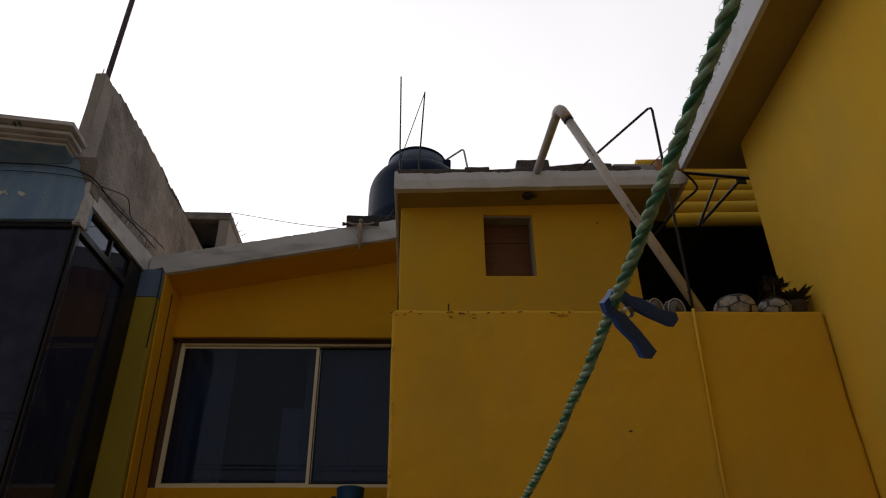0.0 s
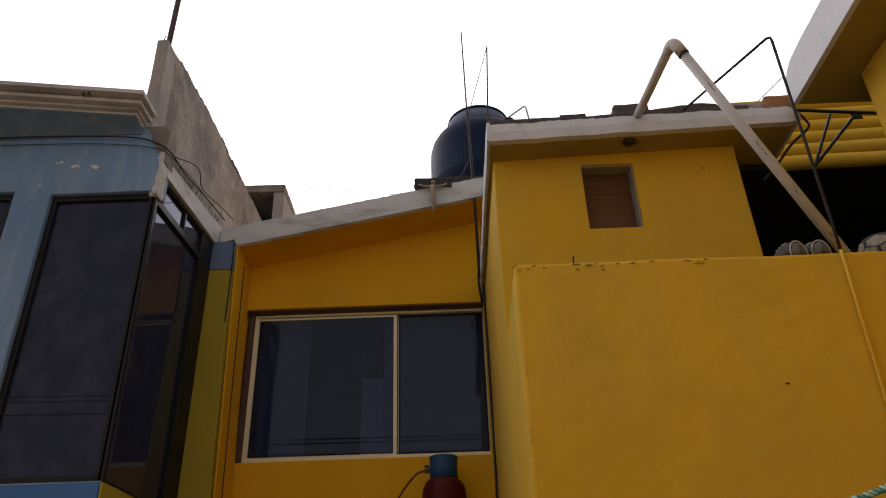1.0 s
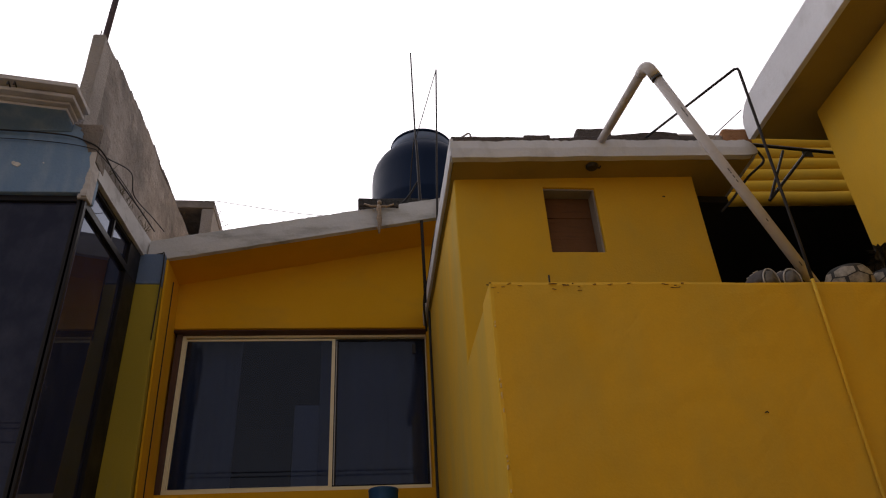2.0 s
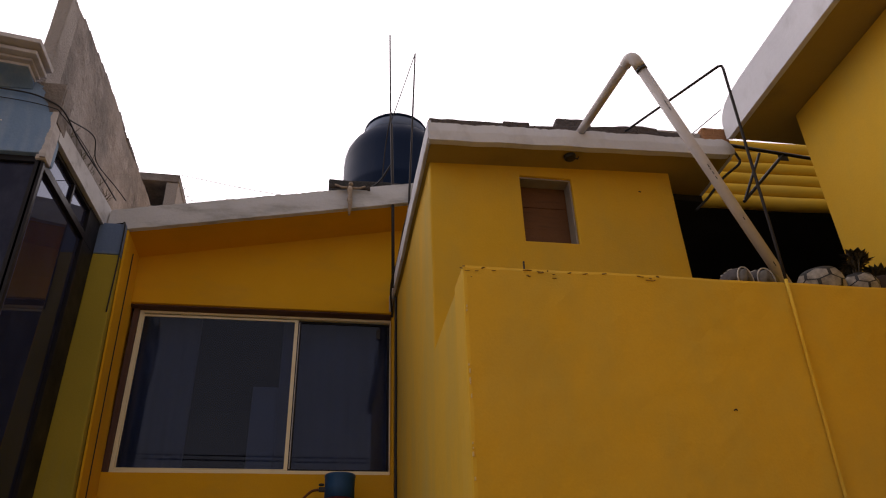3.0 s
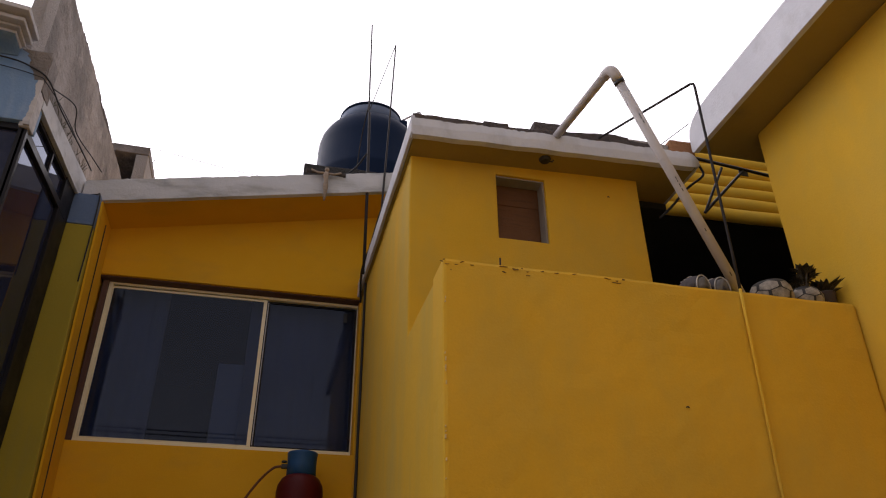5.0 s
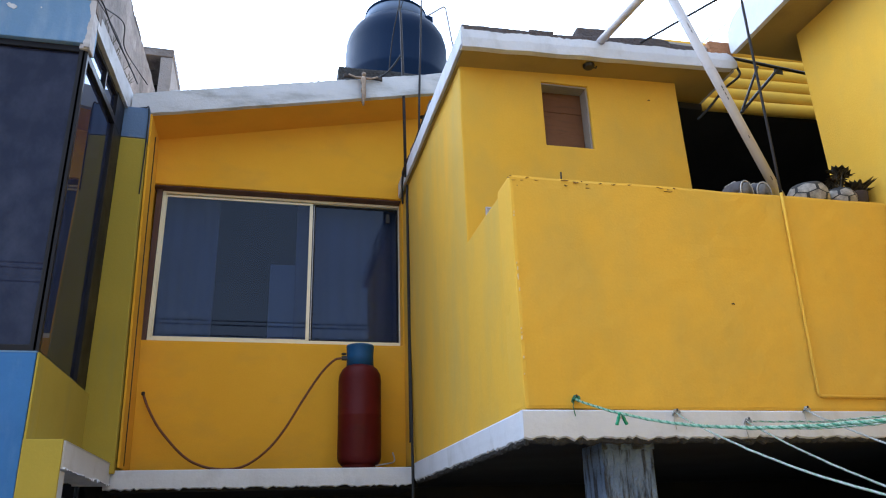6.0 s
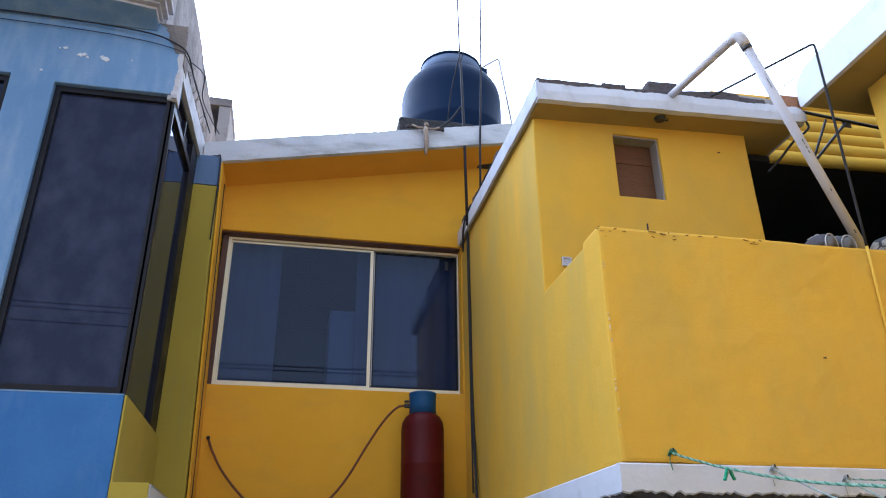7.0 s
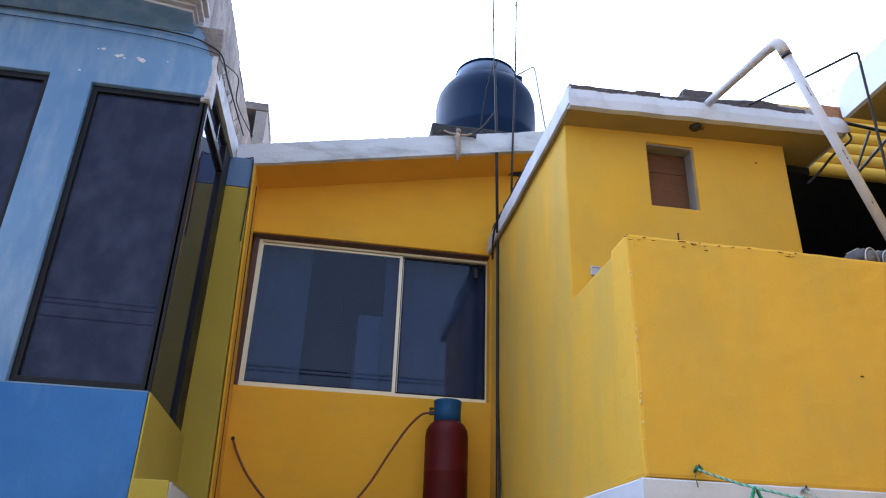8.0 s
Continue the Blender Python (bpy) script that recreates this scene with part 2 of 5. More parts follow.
IVORY = plain("aged_ivory_plaster", (0.36, 0.27, 0.19), 0.7, 0.0, 0.4, 60)
SHOE_GREY = plain("grey_canvas", (0.07, 0.065, 0.07), 0.95, 0.0, 0.3)
SHOE_SOLE = plain("dusty_rubber_sole", (0.13, 0.12, 0.11), 0.9, 0.0, 0.3)
SHOE_RIM = plain("off_white_rubber", (0.42, 0.40, 0.38), 0.8)
BALL_WHITE = plain("scuffed_white_paint", (0.36, 0.33, 0.29), 0.9, 0.0, 0.6, 25)
BALL_BLACK = plain("black_seam_paint", (0.02, 0.02, 0.022), 0.7)
POT_DARK = plain("dark_clay_pot", (0.055, 0.04, 0.035), 0.9)
LEAF = plain("dark_red_green_leaf", (0.055, 0.045, 0.03), 0.6, 0.0, 0.5)
WEED = plain("dry_weed", (0.10, 0.09, 0.05), 0.9)
CABLE = plain("grey_black_cable", (0.018, 0.018, 0.02), 0.8)
PALE_PLASTIC = plain("pale_grey_plastic", (0.48, 0.48, 0.52), 0.6)
CHIP = plain("scratched_brown_undercoat", (0.30, 0.19, 0.06), 0.95)
CHIP_PALE = plain("pale_yellow_undercoat", (0.66, 0.50, 0.22), 0.9)
FLAKE = plain("flaked_white_undercoat", (0.66, 0.66, 0.66), 0.9)


# ---- mesh helpers ----
def part(name, bm, material, parent=None, label="", smooth=False):
    """Links a bmesh as one mesh object, under a thing or a part."""
    bmesh.ops.recalc_face_normals(bm, faces=bm.faces)
    mesh = bpy.data.meshes.new(name)
    bm.to_mesh(mesh)
    bm.free()
    if smooth:
        mesh.shade_smooth()
    mesh.materials.append(material)
    ob = new(name, mesh)
    if parent is not None:
        ob.parent = parent
        if parent.type == "EMPTY":
            ob.matrix_parent_inverse = Matrix.Translation(-parent.location)
    return tagged(ob, label) if label else ob


def thing(name, place, label, category, group="", kind=""):
    ob = new(name)
    ob.location, ob.empty_display_size = place, 0.05
    return tagged(ob, label, category, group, kind)


def structure(name, bm, material, label, category, smooth=False):
    return tagged(part(name, bm, material, None, "", smooth), label, category, "", "structure")


def rough(bm, amp, freq=2.5):
    for v in bm.verts:
        v.co += amp * noise.noise_vector(v.co * freq) + 0.4 * amp * noise.noise_vector(v.co * freq * 5)


def join(bm, other):
    mesh = bpy.data.meshes.new("joined")
    other.to_mesh(mesh)
    other.free()
    bm.from_mesh(mesh)
    bpy.data.meshes.remove(mesh)


def box(bm, x0, x1, y0, y1, z0, z1, bevel=0.0, step=0.0, amp=0.0, turn=None):
    """Adds a box; bevelled, cut every step metres and made uneven where asked; turn is a matrix about its centre."""
    b = bmesh.new()
    c = Vector(((x0 + x1) / 2, (y0 + y1) / 2, (z0 + z1) / 2))
    bmesh.ops.create_cube(b, size=1, matrix=Matrix.Translation(c) @ Matrix.Diagonal((x1 - x0, y1 - y0, z1 - z0, 1)))
    if bevel:
        bmesh.ops.bevel(b, geom=b.edges[:], offset=bevel, segments=2, profile=0.6, affect="EDGES")
    if step:
        for axis, lo, hi in ((0, x0, x1), (1, y0, y1), (2, z0, z1)):
            for k in range(1, int((hi - lo) / step)):
                co, no = Vector((0, 0, 0)), Vector((0, 0, 0))
                co[axis], no[axis] = lo + (hi - lo) * k / int((hi - lo) / step), 1
                bmesh.ops.bisect_plane(b, geom=b.verts[:] + b.edges[:] + b.faces[:], plane_co=co, plane_no=no)
    if amp:
        rough(b, amp)
    if turn is not None:
        b.transform(Matrix.Translation(c) @ turn @ Matrix.Translation(-c))
    join(bm, b)
    return bm


def boxed(*args, **kw):
    return box(bmesh.new(), *args, **kw)


def breaks(lo, hi, step, marks):
    vals = {round(lo + (hi - lo) * k / max(1, round((hi - lo) / step)), 4) for k in range(max(1, round((hi - lo) / step)) + 1)}
    vals = {v for v in vals if all(abs(v - m) > 0.02 for m in marks)} | {round(m, 4) for m in marks if lo <= m <= hi} | {lo, hi}
    return sorted(vals)


def holed(axis, u0, u1, v0, v1, w0, w1, holes=(), step=0.2, amp=0.003, bevel=0.006):
    """A wall with openings in the plane across axis ('x': u is y; 'y': u is x), v up, from w0 to w1 in depth."""
    us = breaks(u0, u1, step, [h[0] for h in holes] + [h[1] for h in holes])
    vs = breaks(v0, v1, step, [h[2] for h in holes] + [h[3] for h in holes])
    b = bmesh.new()

    def at(u, v, w):
        return (u, w, v) if axis == "y" else (w, u, v)

    grid = {(i, j, k): b.verts.new(at(u, v, w)) for i, u in enumerate(us) for j, v in enumerate(vs) for k, w in enumerate((w0, w1))}
    full = set()
    for i in range(len(us) - 1):
        for j in range(len(vs) - 1):
            cu, cv = (us[i] + us[i + 1]) / 2, (vs[j] + vs[j + 1]) / 2
            if not any(h[0] < cu < h[1] and h[2] < cv < h[3] for h in holes):
                full.add((i, j))
    for i, j in full:
        for k in (0, 1):
            b.faces.new([grid[p] for p in ((i, j, k), (i + 1, j, k), (i + 1, j + 1, k), (i, j + 1, k))])
        for (di, dj), (p, q) in (((-1, 0), ((i, j), (i, j + 1))), ((1, 0), ((i + 1, j), (i + 1, j + 1))), ((0, -1), ((i, j), (i + 1, j))), ((0, 1), ((i, j + 1), (i + 1, j + 1)))):
            if (i + di, j + dj) not in full:
                b.faces.new([grid[(*p, 0)], grid[(*q, 0)], grid[(*q, 1)], grid[(*p, 1)]])
    bmesh.ops.delete(b, geom=[v for v in b.verts if not v.link_faces], context="VERTS")
    bmesh.ops.recalc_face_normals(b, faces=b.faces)
    if bevel:
        sharp = [e for e in b.edges if len(e.link_faces) == 2 and e.calc_face_angle() > 1.2]
        bmesh.ops.bevel(b, geom=sharp, offset=bevel, segments=2, profile=0.6, affect="EDGES")
    if amp:
        rough(b, amp)
    return b


def prism(axis, outline, w0, w1, bevel=0.0, step=0.0, amp=0.0):
    """An outline of (u, v) drawn out along an axis: 'y': u is x, v is z; 'x': u is y, v is z; 'z': u is x, v is y."""
    b = bmesh.new()

    def at(u, v, w):
        return {"y": (u, w, v), "x": (w, u, v), "z": (u, v, w)}[axis]

    near, far = ([b.verts.new(at(u, v, w)) for u, v in outline] for w in (w0, w1))
    b.faces.new(near)
    b.faces.new(far)
    n = len(outline)
    for k in range(n):
        b.faces.new([near[k], near[(k + 1) % n], far[(k + 1) % n], far[k]])
    bmesh.ops.recalc_face_normals(b, faces=b.faces)
    if bevel:
        bmesh.ops.bevel(b, geom=[e for e in b.edges if e.calc_face_angle(0) > 0.6], offset=bevel, segments=2, profile=0.6, affect="EDGES")
    if step:
        lo = [min(v.co[a] for v in b.verts) for a in range(3)]
        hi = [max(v.co[a] for v in b.verts) for a in range(3)]
        for a in range(3):
            for k in range(1, int((hi[a] - lo[a]) / step)):
                co, no = Vector((0, 0, 0)), Vector((0, 0, 0))
                co[a], no[a] = lo[a] + (hi[a] - lo[a]) * k / int((hi[a] - lo[a]) / step), 1
                bmesh.ops.bisect_plane(b, geom=b.verts[:] + b.edges[:] + b.faces[:], plane_co=co, plane_no=no)
    if amp:
        rough(b, amp)
    return b


def tube(bm, points, r, n=10, close=True):
    """A round bar along points; r is one radius or one per point."""
    pts = [Vector(p) for p in points]
    radii = r if isinstance(r, (list, tuple)) else [r] * len(pts)
    rings, side = [], None
    for k, p in enumerate(pts):
        d = (pts[min(k + 1, len(pts) - 1)] - pts[max(k - 1, 0)]).normalized()
        if side is None:
            side = d.cross(Vector((0, 0, 1)) if abs(d.z) < 0.9 else Vector((1, 0, 0))).normalized()
        side = (side - d * side.dot(d)).normalized()
        up = d.cross(side)
        rings.append([bm.verts.new(p + radii[k] * (math.cos(2 * math.pi * a / n) * side + math.sin(2 * math.pi * a / n) * up)) for a in range(n)])
    for a, b in zip(rings, rings[1:]):
        for k in range(n):
            bm.faces.new([a[k], a[(k + 1) % n], b[(k + 1) % n], b[k]])
    if close:
        bm.faces.new(rings[0])
        bm.faces.new(rings[-1])
    return bm


def glazing(bm, material, parent, outward):
    """A pane whose outer face mirrors and whose other faces only let light through."""
    pane = part("pane", bm, material, parent)
    pane.data.materials.append(GLASS_BACK)
    for f in pane.data.polygons:
        f.material_index = 0 if f.normal.dot(Vector(outward)) > 0.9 else 1
    pane.visible_shadow = False
    return pane


def tubed(points, r, n=10):
    return tube(bmesh.new(), points, r, n)


def lathe(profile, centre, n=40):
    """Turns a profile of (radius, height) round the upright axis through centre."""
    b = bmesh.new()
    c = Vector(centre)
    rings = [[b.verts.new(c + Vector((r * math.cos(2 * math.pi * k / n), r * math.sin(2 * math.pi * k / n), h))) for k in range(n)] for r, h in profile]
    for p, q in zip(rings, rings[1:]):
        for k in range(n):
            b.faces.new([p[k], p[(k + 1) % n], q[(k + 1) % n], q[k]])
    b.faces.new(rings[0])
    b.faces.new(rings[-1])
    return b


def curve_points(points, n=12):
    """A smooth line through the points."""
    p = [Vector(q) for q in points]
    p = [2 * p[0] - p[1]] + p + [2 * p[-1] - p[-2]]
    out = []
    for k in range(1, len(p) - 2):
        for s in range(n):
            t = s / n
            out.append(0.5 * ((2 * p[k]) + (p[k + 1] - p[k - 1]) * t + (2 * p[k - 1] - 5 * p[k] + 4 * p[k + 1] - p[k + 2]) * t * t
                              + (3 * p[k] - p[k - 1] - 3 * p[k + 1] + p[k + 2]) * t ** 3))
    return out + [p[-2]]


# ---- ground and the walls that close the yard ----
bm = bmesh.new()
bmesh.ops.create_grid(bm, x_segments=8, y_segments=8, size=400)
structure("ground", bm, GROUND, "grey concrete patio and ground under an overcast sky", "ground")
structure("wall_yard", holed("y", -7, 2.1, 0, 3.2, -2.5, -2.35, step=0.6), YELLOW, "plain yellow yard wall closing the patio", "wall")
structure("wall_yard_side", holed("x", -2.35, 4.07, 0, 2.6, -7.0, -6.85, step=0.6), YELLOW, "plain yellow yard wall beside the blue house", "wall")

# ---- yellow house: window bay ----
WIN = (-2.10, -0.15, 3.16, 4.405)
bm = holed("y", -2.14, 0.9, 2.2, 5.45, 5.70, 5.92, [WIN])
for v in bm.verts:
    v.co.z = min(v.co.z, 4.86 + (v.co.x + 2.11) * 0.195)
structure("wall_bay", bm, YELLOW_BAY, "yellow plastered bay wall with a wide sliding window", "wall")
structure("wall_ground_floor", boxed(-2.4, 4.4, 6.2, 6.35, 0, 2.2, step=0.6, amp=0.004), SHADE_DARK, "dark ground floor wall deep under the balcony", "wall")
structure("wall_porch_side", boxed(-2.46, -2.425, 4.23, 6.2, 0, 2.09), SHADE_DARK, "dark side wall of the ground floor porch", "wall")
structure("bay_floor", boxed(-2.1, -0.122, 5.342, 6.2, 2.09, 2.214), SHADE_DARK, "concrete floor slab under the window bay", "floor")


def ragged_band(axis, u0, u1, w0, w1, top, bottom, seed):
    """A painted slab edge whose lower rim has crumbled away."""
    b = bmesh.new()
    rng = random.Random(seed)
    n = int(abs(u1 - u0) / 0.018)
    rows = []
    for k in range(n + 1):
        u = u0 + (u1 - u0) * k / n
        low = bottom + 0.007 * noise.noise(Vector((u * 9, seed, 0))) + 0.010 * noise.noise(Vector((u * 40, seed, 3))) + 0.010 * noise.noise(Vector((u * 110, seed, 6))) + rng.uniform(-0.003, 0.003)
        line = [(w1, top), (w0 + 0.004, top), (w0, top - 0.006), (w0, (top + low) / 2), (w0 + 0.002, low + 0.006), (w0 + 0.012, low), (w1, low + 0.004)]
        rows.append([b.verts.new((u, w, v) if axis == "y" else (w, u, v)) for w, v in line])
    for p, q in zip(rows, rows[1:]):
        for k in range(len(p)):
            b.faces.new([p[k], p[(k + 1) % len(p)], q[(k + 1) % len(p)], q[k]])
    b.faces.new(rows[0])
    b.faces.new(rows[-1])
    return b


structure("wall_bay_return", prism("y", [(-2.112, 4.78), (-2.098, 4.78), (-2.036, 2.24), (-2.050, 2.24)], 5.30, 5.698, step=0.2, amp=0.001), YELLOW_BAY, "yellow plaster on the inner side of the pillar", "wall")
structure("trim_bay", ragged_band("y", -2.12, -0.16, 5.296, 5.34, 2.222, 2.105, 3), WHITE, "white painted slab edge below the window bay", "trim")
structure("trim_side", ragged_band("x", 3.031, 5.296, -0.158, -0.12, 2.246, 2.13, 5), WHITE, "white painted slab edge with a crumbling lower rim", "trim")
structure("trim_front", ragged_band("y", -0.158, 1.885, 2.992, 3.03, 2.246, 2.132, 8), WHITE, "white painted balcony edge with a crumbling lower rim", "trim")


for axis, u0, u1, w0, w1, top, bottom, seed in (("y", -0.15, 1.885, 3.004, 3.028, 2.15, 2.112, 21), ("x", 3.04, 5.29, -0.148, -0.124, 2.15, 2.112, 25)):
    structure("slab_crumble", ragged_band(axis, u0, u1, w0, w1, top, bottom, seed), BROKEN, "dark broken concrete under the painted slab edge", "slab edge")


def bay_line(x, up):
    return up + (x + 2.11) * 0.195


structure("roof_bay", prism("y", [(-2.25, bay_line(-2.25, 4.785)), (0.9, bay_line(0.9, 4.785)), (0.9, bay_line(0.9, 4.94)), (-2.25, bay_line(-2.25, 4.94))], 5.312, 9.3, step=0.4, amp=0.003),
          YELLOW_BAY, "sloping concrete roof slab with a yellow soffit", "roof")
bm = bmesh.new()
n = 130
rows = []
for k in range(n + 1):
    x = -2.25 + 3.15 * k / n
    lo = bay_line(x, 4.782) + 0.006 * noise.noise(Vector((x * 4, 1, 1))) + 0.003 * noise.noise(Vector((x * 25, 1, 1)))
    hi = bay_line(x, 4.978) + 0.012 * noise.noise(Vector((x * 3, 7, 1))) + 0.007 * noise.noise(Vector((x * 30, 2, 1)))
    wob = 0.004 * noise.noise(Vector((x * 8, 4, 4)))
    rows.append([bm.verts.new(p) for p in ((x, 5.33, lo), (x, 5.293 + wob, lo + 0.004), (x, 5.29 + wob, (lo + hi) / 2), (x, 5.294 + wob, hi - 0.008), (x, 5.305, hi), (x, 5.6, hi))])
for p, q in zip(rows, rows[1:]):
    for k in range(6):
        bm.faces.new([p[k], p[(k + 1) % 6], q[(k + 1) % 6], q[k]])
bm.faces.new(rows[0])
bm.faces.new(rows[-1])
structure("fascia_bay", bm, WHITE_WORN, "worn white fascia along the sloping roof edge", "fascia")

# window: reveal, sliding frames, panes
window = thing("window_1", (-1.1, 5.80, 3.16), "wide sliding window with thin cream aluminium frames", "window", kind="structure")
part("reveal", boxed(-2.082, -2.042, 5.775, 5.86, 3.162, 4.392, bevel=0.003), REVEAL, window, "brown painted window reveal")
part("reveal", boxed(-2.099, -0.151, 5.722, 5.86, 4.394, 4.404, bevel=0.002), REVEAL, window, "brown painted window reveal")
part("window_frame", holed("y", -2.04, -0.152, 3.163, 4.391, 5.80, 5.85, [(-2.012, -0.158, 3.208, 4.372)], step=2, amp=0, bevel=0.003), ALUMINIUM, window)
part("sash", holed("y", -2.010, -0.867, 3.210, 4.362, 5.805, 5.822, [(-2.002, -0.893, 3.217, 4.346)], step=2, amp=0, bevel=0.002), ALUMINIUM, window)
part("sash", holed("y", -0.892, -0.160, 3.210, 4.364, 5.826, 5.844, [(-0.842, -0.176, 3.224, 4.350)], step=2, amp=0, bevel=0.003), BRONZE, window, "dark inner sliding sash")
part("seal", boxed(-0.860, -0.853, 5.820, 5.8255, 3.224, 4.350), PALE_PLASTIC, window, "thin grey weather seal")
for u0, u1, w in ((-2.003, -0.892, 5.812), (-0.843, -0.175, 5.832)):
    glazing(boxed(u0, u1, w, w + 0.005, 3.212, 4.352), GLASS, window, (0, -1, 0))
part("latch", boxed(-0.262, -0.232, 5.812, 5.8255, 4.235, 4.315, bevel=0.003), BLACK, window, "black sash latch")

# room behind the window, its dimness coloured into the walls
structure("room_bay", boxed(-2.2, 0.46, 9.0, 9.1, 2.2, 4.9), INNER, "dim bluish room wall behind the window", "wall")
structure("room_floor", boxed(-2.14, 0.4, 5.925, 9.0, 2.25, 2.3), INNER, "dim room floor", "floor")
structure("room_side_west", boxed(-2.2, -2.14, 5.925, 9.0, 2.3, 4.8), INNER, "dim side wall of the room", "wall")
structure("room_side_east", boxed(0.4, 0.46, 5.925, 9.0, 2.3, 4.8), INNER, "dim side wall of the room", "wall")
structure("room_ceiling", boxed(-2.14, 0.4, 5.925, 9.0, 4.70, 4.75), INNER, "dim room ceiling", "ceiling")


def curtain(x0, x1, y, z0, z1, folds, depth, seed):
    b = bmesh.new()
    n = int(folds * 10)
    front, back = [], []
    for k in range(n + 1):
        x = x0 + (x1 - x0) * k / n
        col_f, col_b = [], []
        for j in range(9):
            z = z1 + (z0 - z1) * j / 8
            wave = depth * (0.5 + 0.5 * j / 8) * math.sin(2 * math.pi * folds * k / n + 0.5 * noise.noise(Vector((x * 5, z, seed))))
            wave += 0.01 * noise.noise(Vector((x * 6, z * 2, seed)))
            col_f.append(b.verts.new((x, y + wave, z)))
            col_b.append(b.verts.new((x, y + wave + 0.003, z)))
        front.append(col_f)
        back.append(col_b)
    for side in (front, back):
        for p, q in zip(side, side[1:]):
            for j in range(8):
                b.faces.new([p[j], p[j + 1], q[j + 1], q[j]])
    for j in range(8):
        b.faces.new([front[0][j], front[0][j + 1], back[0][j + 1], back[0][j]])
        b.faces.new([front[-1][j], front[-1][j + 1], back[-1][j + 1], back[-1][j]])
    return b


rail = thing("curtain_rail", (-1.1, 6.0, 4.50), "thin curtain rail inside the dim room", "curtain rail")
part("rail", tubed([(-2.13, 6.0, 4.50), (0.39, 6.0, 4.50)], 0.01), STEEL, rail)
for x0, x1, folds, seed in ((-2.12, -1.61, 5, 1), (-0.985, 0.05, 8, 2)):
    c = thing("curtain", ((x0 + x1) / 2, 6.0, 4.50), "grey-white pleated curtain hanging inside the window", "curtain", "curtains in the bay window")
    part("cloth", curtain(x0, x1, 6.0, 2.35, 4.49, folds, 0.014, seed), CURTAIN, c, smooth=True)
ward = thing("wardrobe", (-0.79, 6.35, 2.3), "pale wardrobe standing inside the dim room", "wardrobe")
part("carcass", boxed(-1.185, -0.4, 6.11, 6.64, 2.3, 3.925, bevel=0.006), PANEL, ward)
part("door", boxed(-1.18, -0.80, 6.092, 6.108, 2.34, 3.92, bevel=0.003), PANEL, ward)
part("door", boxed(-0.795, -0.405, 6.092, 6.108, 2.34, 3.92, bevel=0.003), PANEL, ward)

# ---- yellow house: side wall, balcony, niche wall ----
side_outline = [(3.02, 2.246), (5.695, 2.246), (5.695, 4.44), (3.772, 4.44), (3.772, 3.272), (3.02, 3.272)]
structure("wall_side", prism("x", side_outline, -0.14, 0.02, bevel=0.008, step=0.1, amp=0.004), YELLOW_OLD, "yellow plastered side wall stepping down to the parapet", "wall")
structure("wall_parapet", holed("y", -0.141, 1.885, 2.246, 3.306, 3.0, 3.2, step=0.06, amp=0.007, bevel=0.016), YELLOW, "yellow plastered balcony parapet with a chipped top edge", "parapet")
structure("balcony_floor", boxed(-0.118, 4.4, 3.032, 6.2, 2.14, 2.35), SHADE_DARK, "concrete balcony slab, near-black as shade under it", "floor")
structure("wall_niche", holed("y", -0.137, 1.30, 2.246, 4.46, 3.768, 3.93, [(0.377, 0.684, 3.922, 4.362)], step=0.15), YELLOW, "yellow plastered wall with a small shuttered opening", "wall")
structure("wall_opening_side", boxed(1.18, 1.30, 3.935, 6.1, 2.35, 4.44, step=0.4, amp=0.003), SHADE_DARK, "dark side wall of the covered balcony", "wall")
structure("wall_balcony_back", boxed(1.3, 4.4, 6.8, 6.95, 2.35, 5.4, step=0.6, amp=0.004), SHADE_DARK, "dark back wall deep in the covered balcony", "wall")
structure("wall_balcony_east", boxed(4.25, 4.4, 3.35, 6.8, 2.35, 5.4), SHADE_DARK, "dark end wall of the covered balcony", "wall")
# Added sheet below the real soffit; its near-black colour stands in for shade.
structure("ceiling_passage_shade", boxed(1.305, 1.598, 3.95, 5.9, 4.40, 4.447), SHADE_DARK, "added near-black sheet as shade deep under the balcony roof", "ceiling")
structure("ceiling_balcony", boxed(1.3, 4.4, 4.70, 6.95, 4.90, 4.98), SHADE_DARK, "dark ceiling of the covered balcony", "ceiling")

shutter = thing("wooden_shutter", (0.53, 3.87, 3.92), "brown wooden shutter closing a small wall opening", "shutter")
for k in range(3):
    part("plank", boxed(0.380, 0.682, 3.872 + 0.003 * (k % 2), 3.892, 3.924 + 0.146 * k, 4.0685 + 0.146 * k, bevel=0.003, step=0.05, amp=0.002), WOOD, shutter)
structure("niche_lining_top", boxed(0.379, 0.682, 3.785, 3.868, 4.352, 4.362), NICHE_GREY, "grey plaster lining of the small opening", "trim")
structure("niche_lining_side", boxed(0.672, 0.682, 3.785, 3.868, 3.924, 4.350), NICHE_GREY, "grey plaster lining of the small opening", "trim")
vent = thing("vent_tile", (-0.01, 3.755, 3.46), "small pale grey vent tile in the yellow wall", "vent")
part("tile", holed("y", -0.025, 0.03, 3.43, 3.485, 3.752, 3.766, [(-0.017, 0.022, 3.438, 3.477)], step=1, amp=0, bevel=0.002), PALE_PLASTIC, vent)
part("backing", boxed(-0.017, 0.022, 3.759, 3.766, 3.438, 3.477), PALE_PLASTIC, vent)

# balcony roof: yellow soffit, white fascias
def slab_line(x, up):
    return up + (x + 0.16) * 0.036


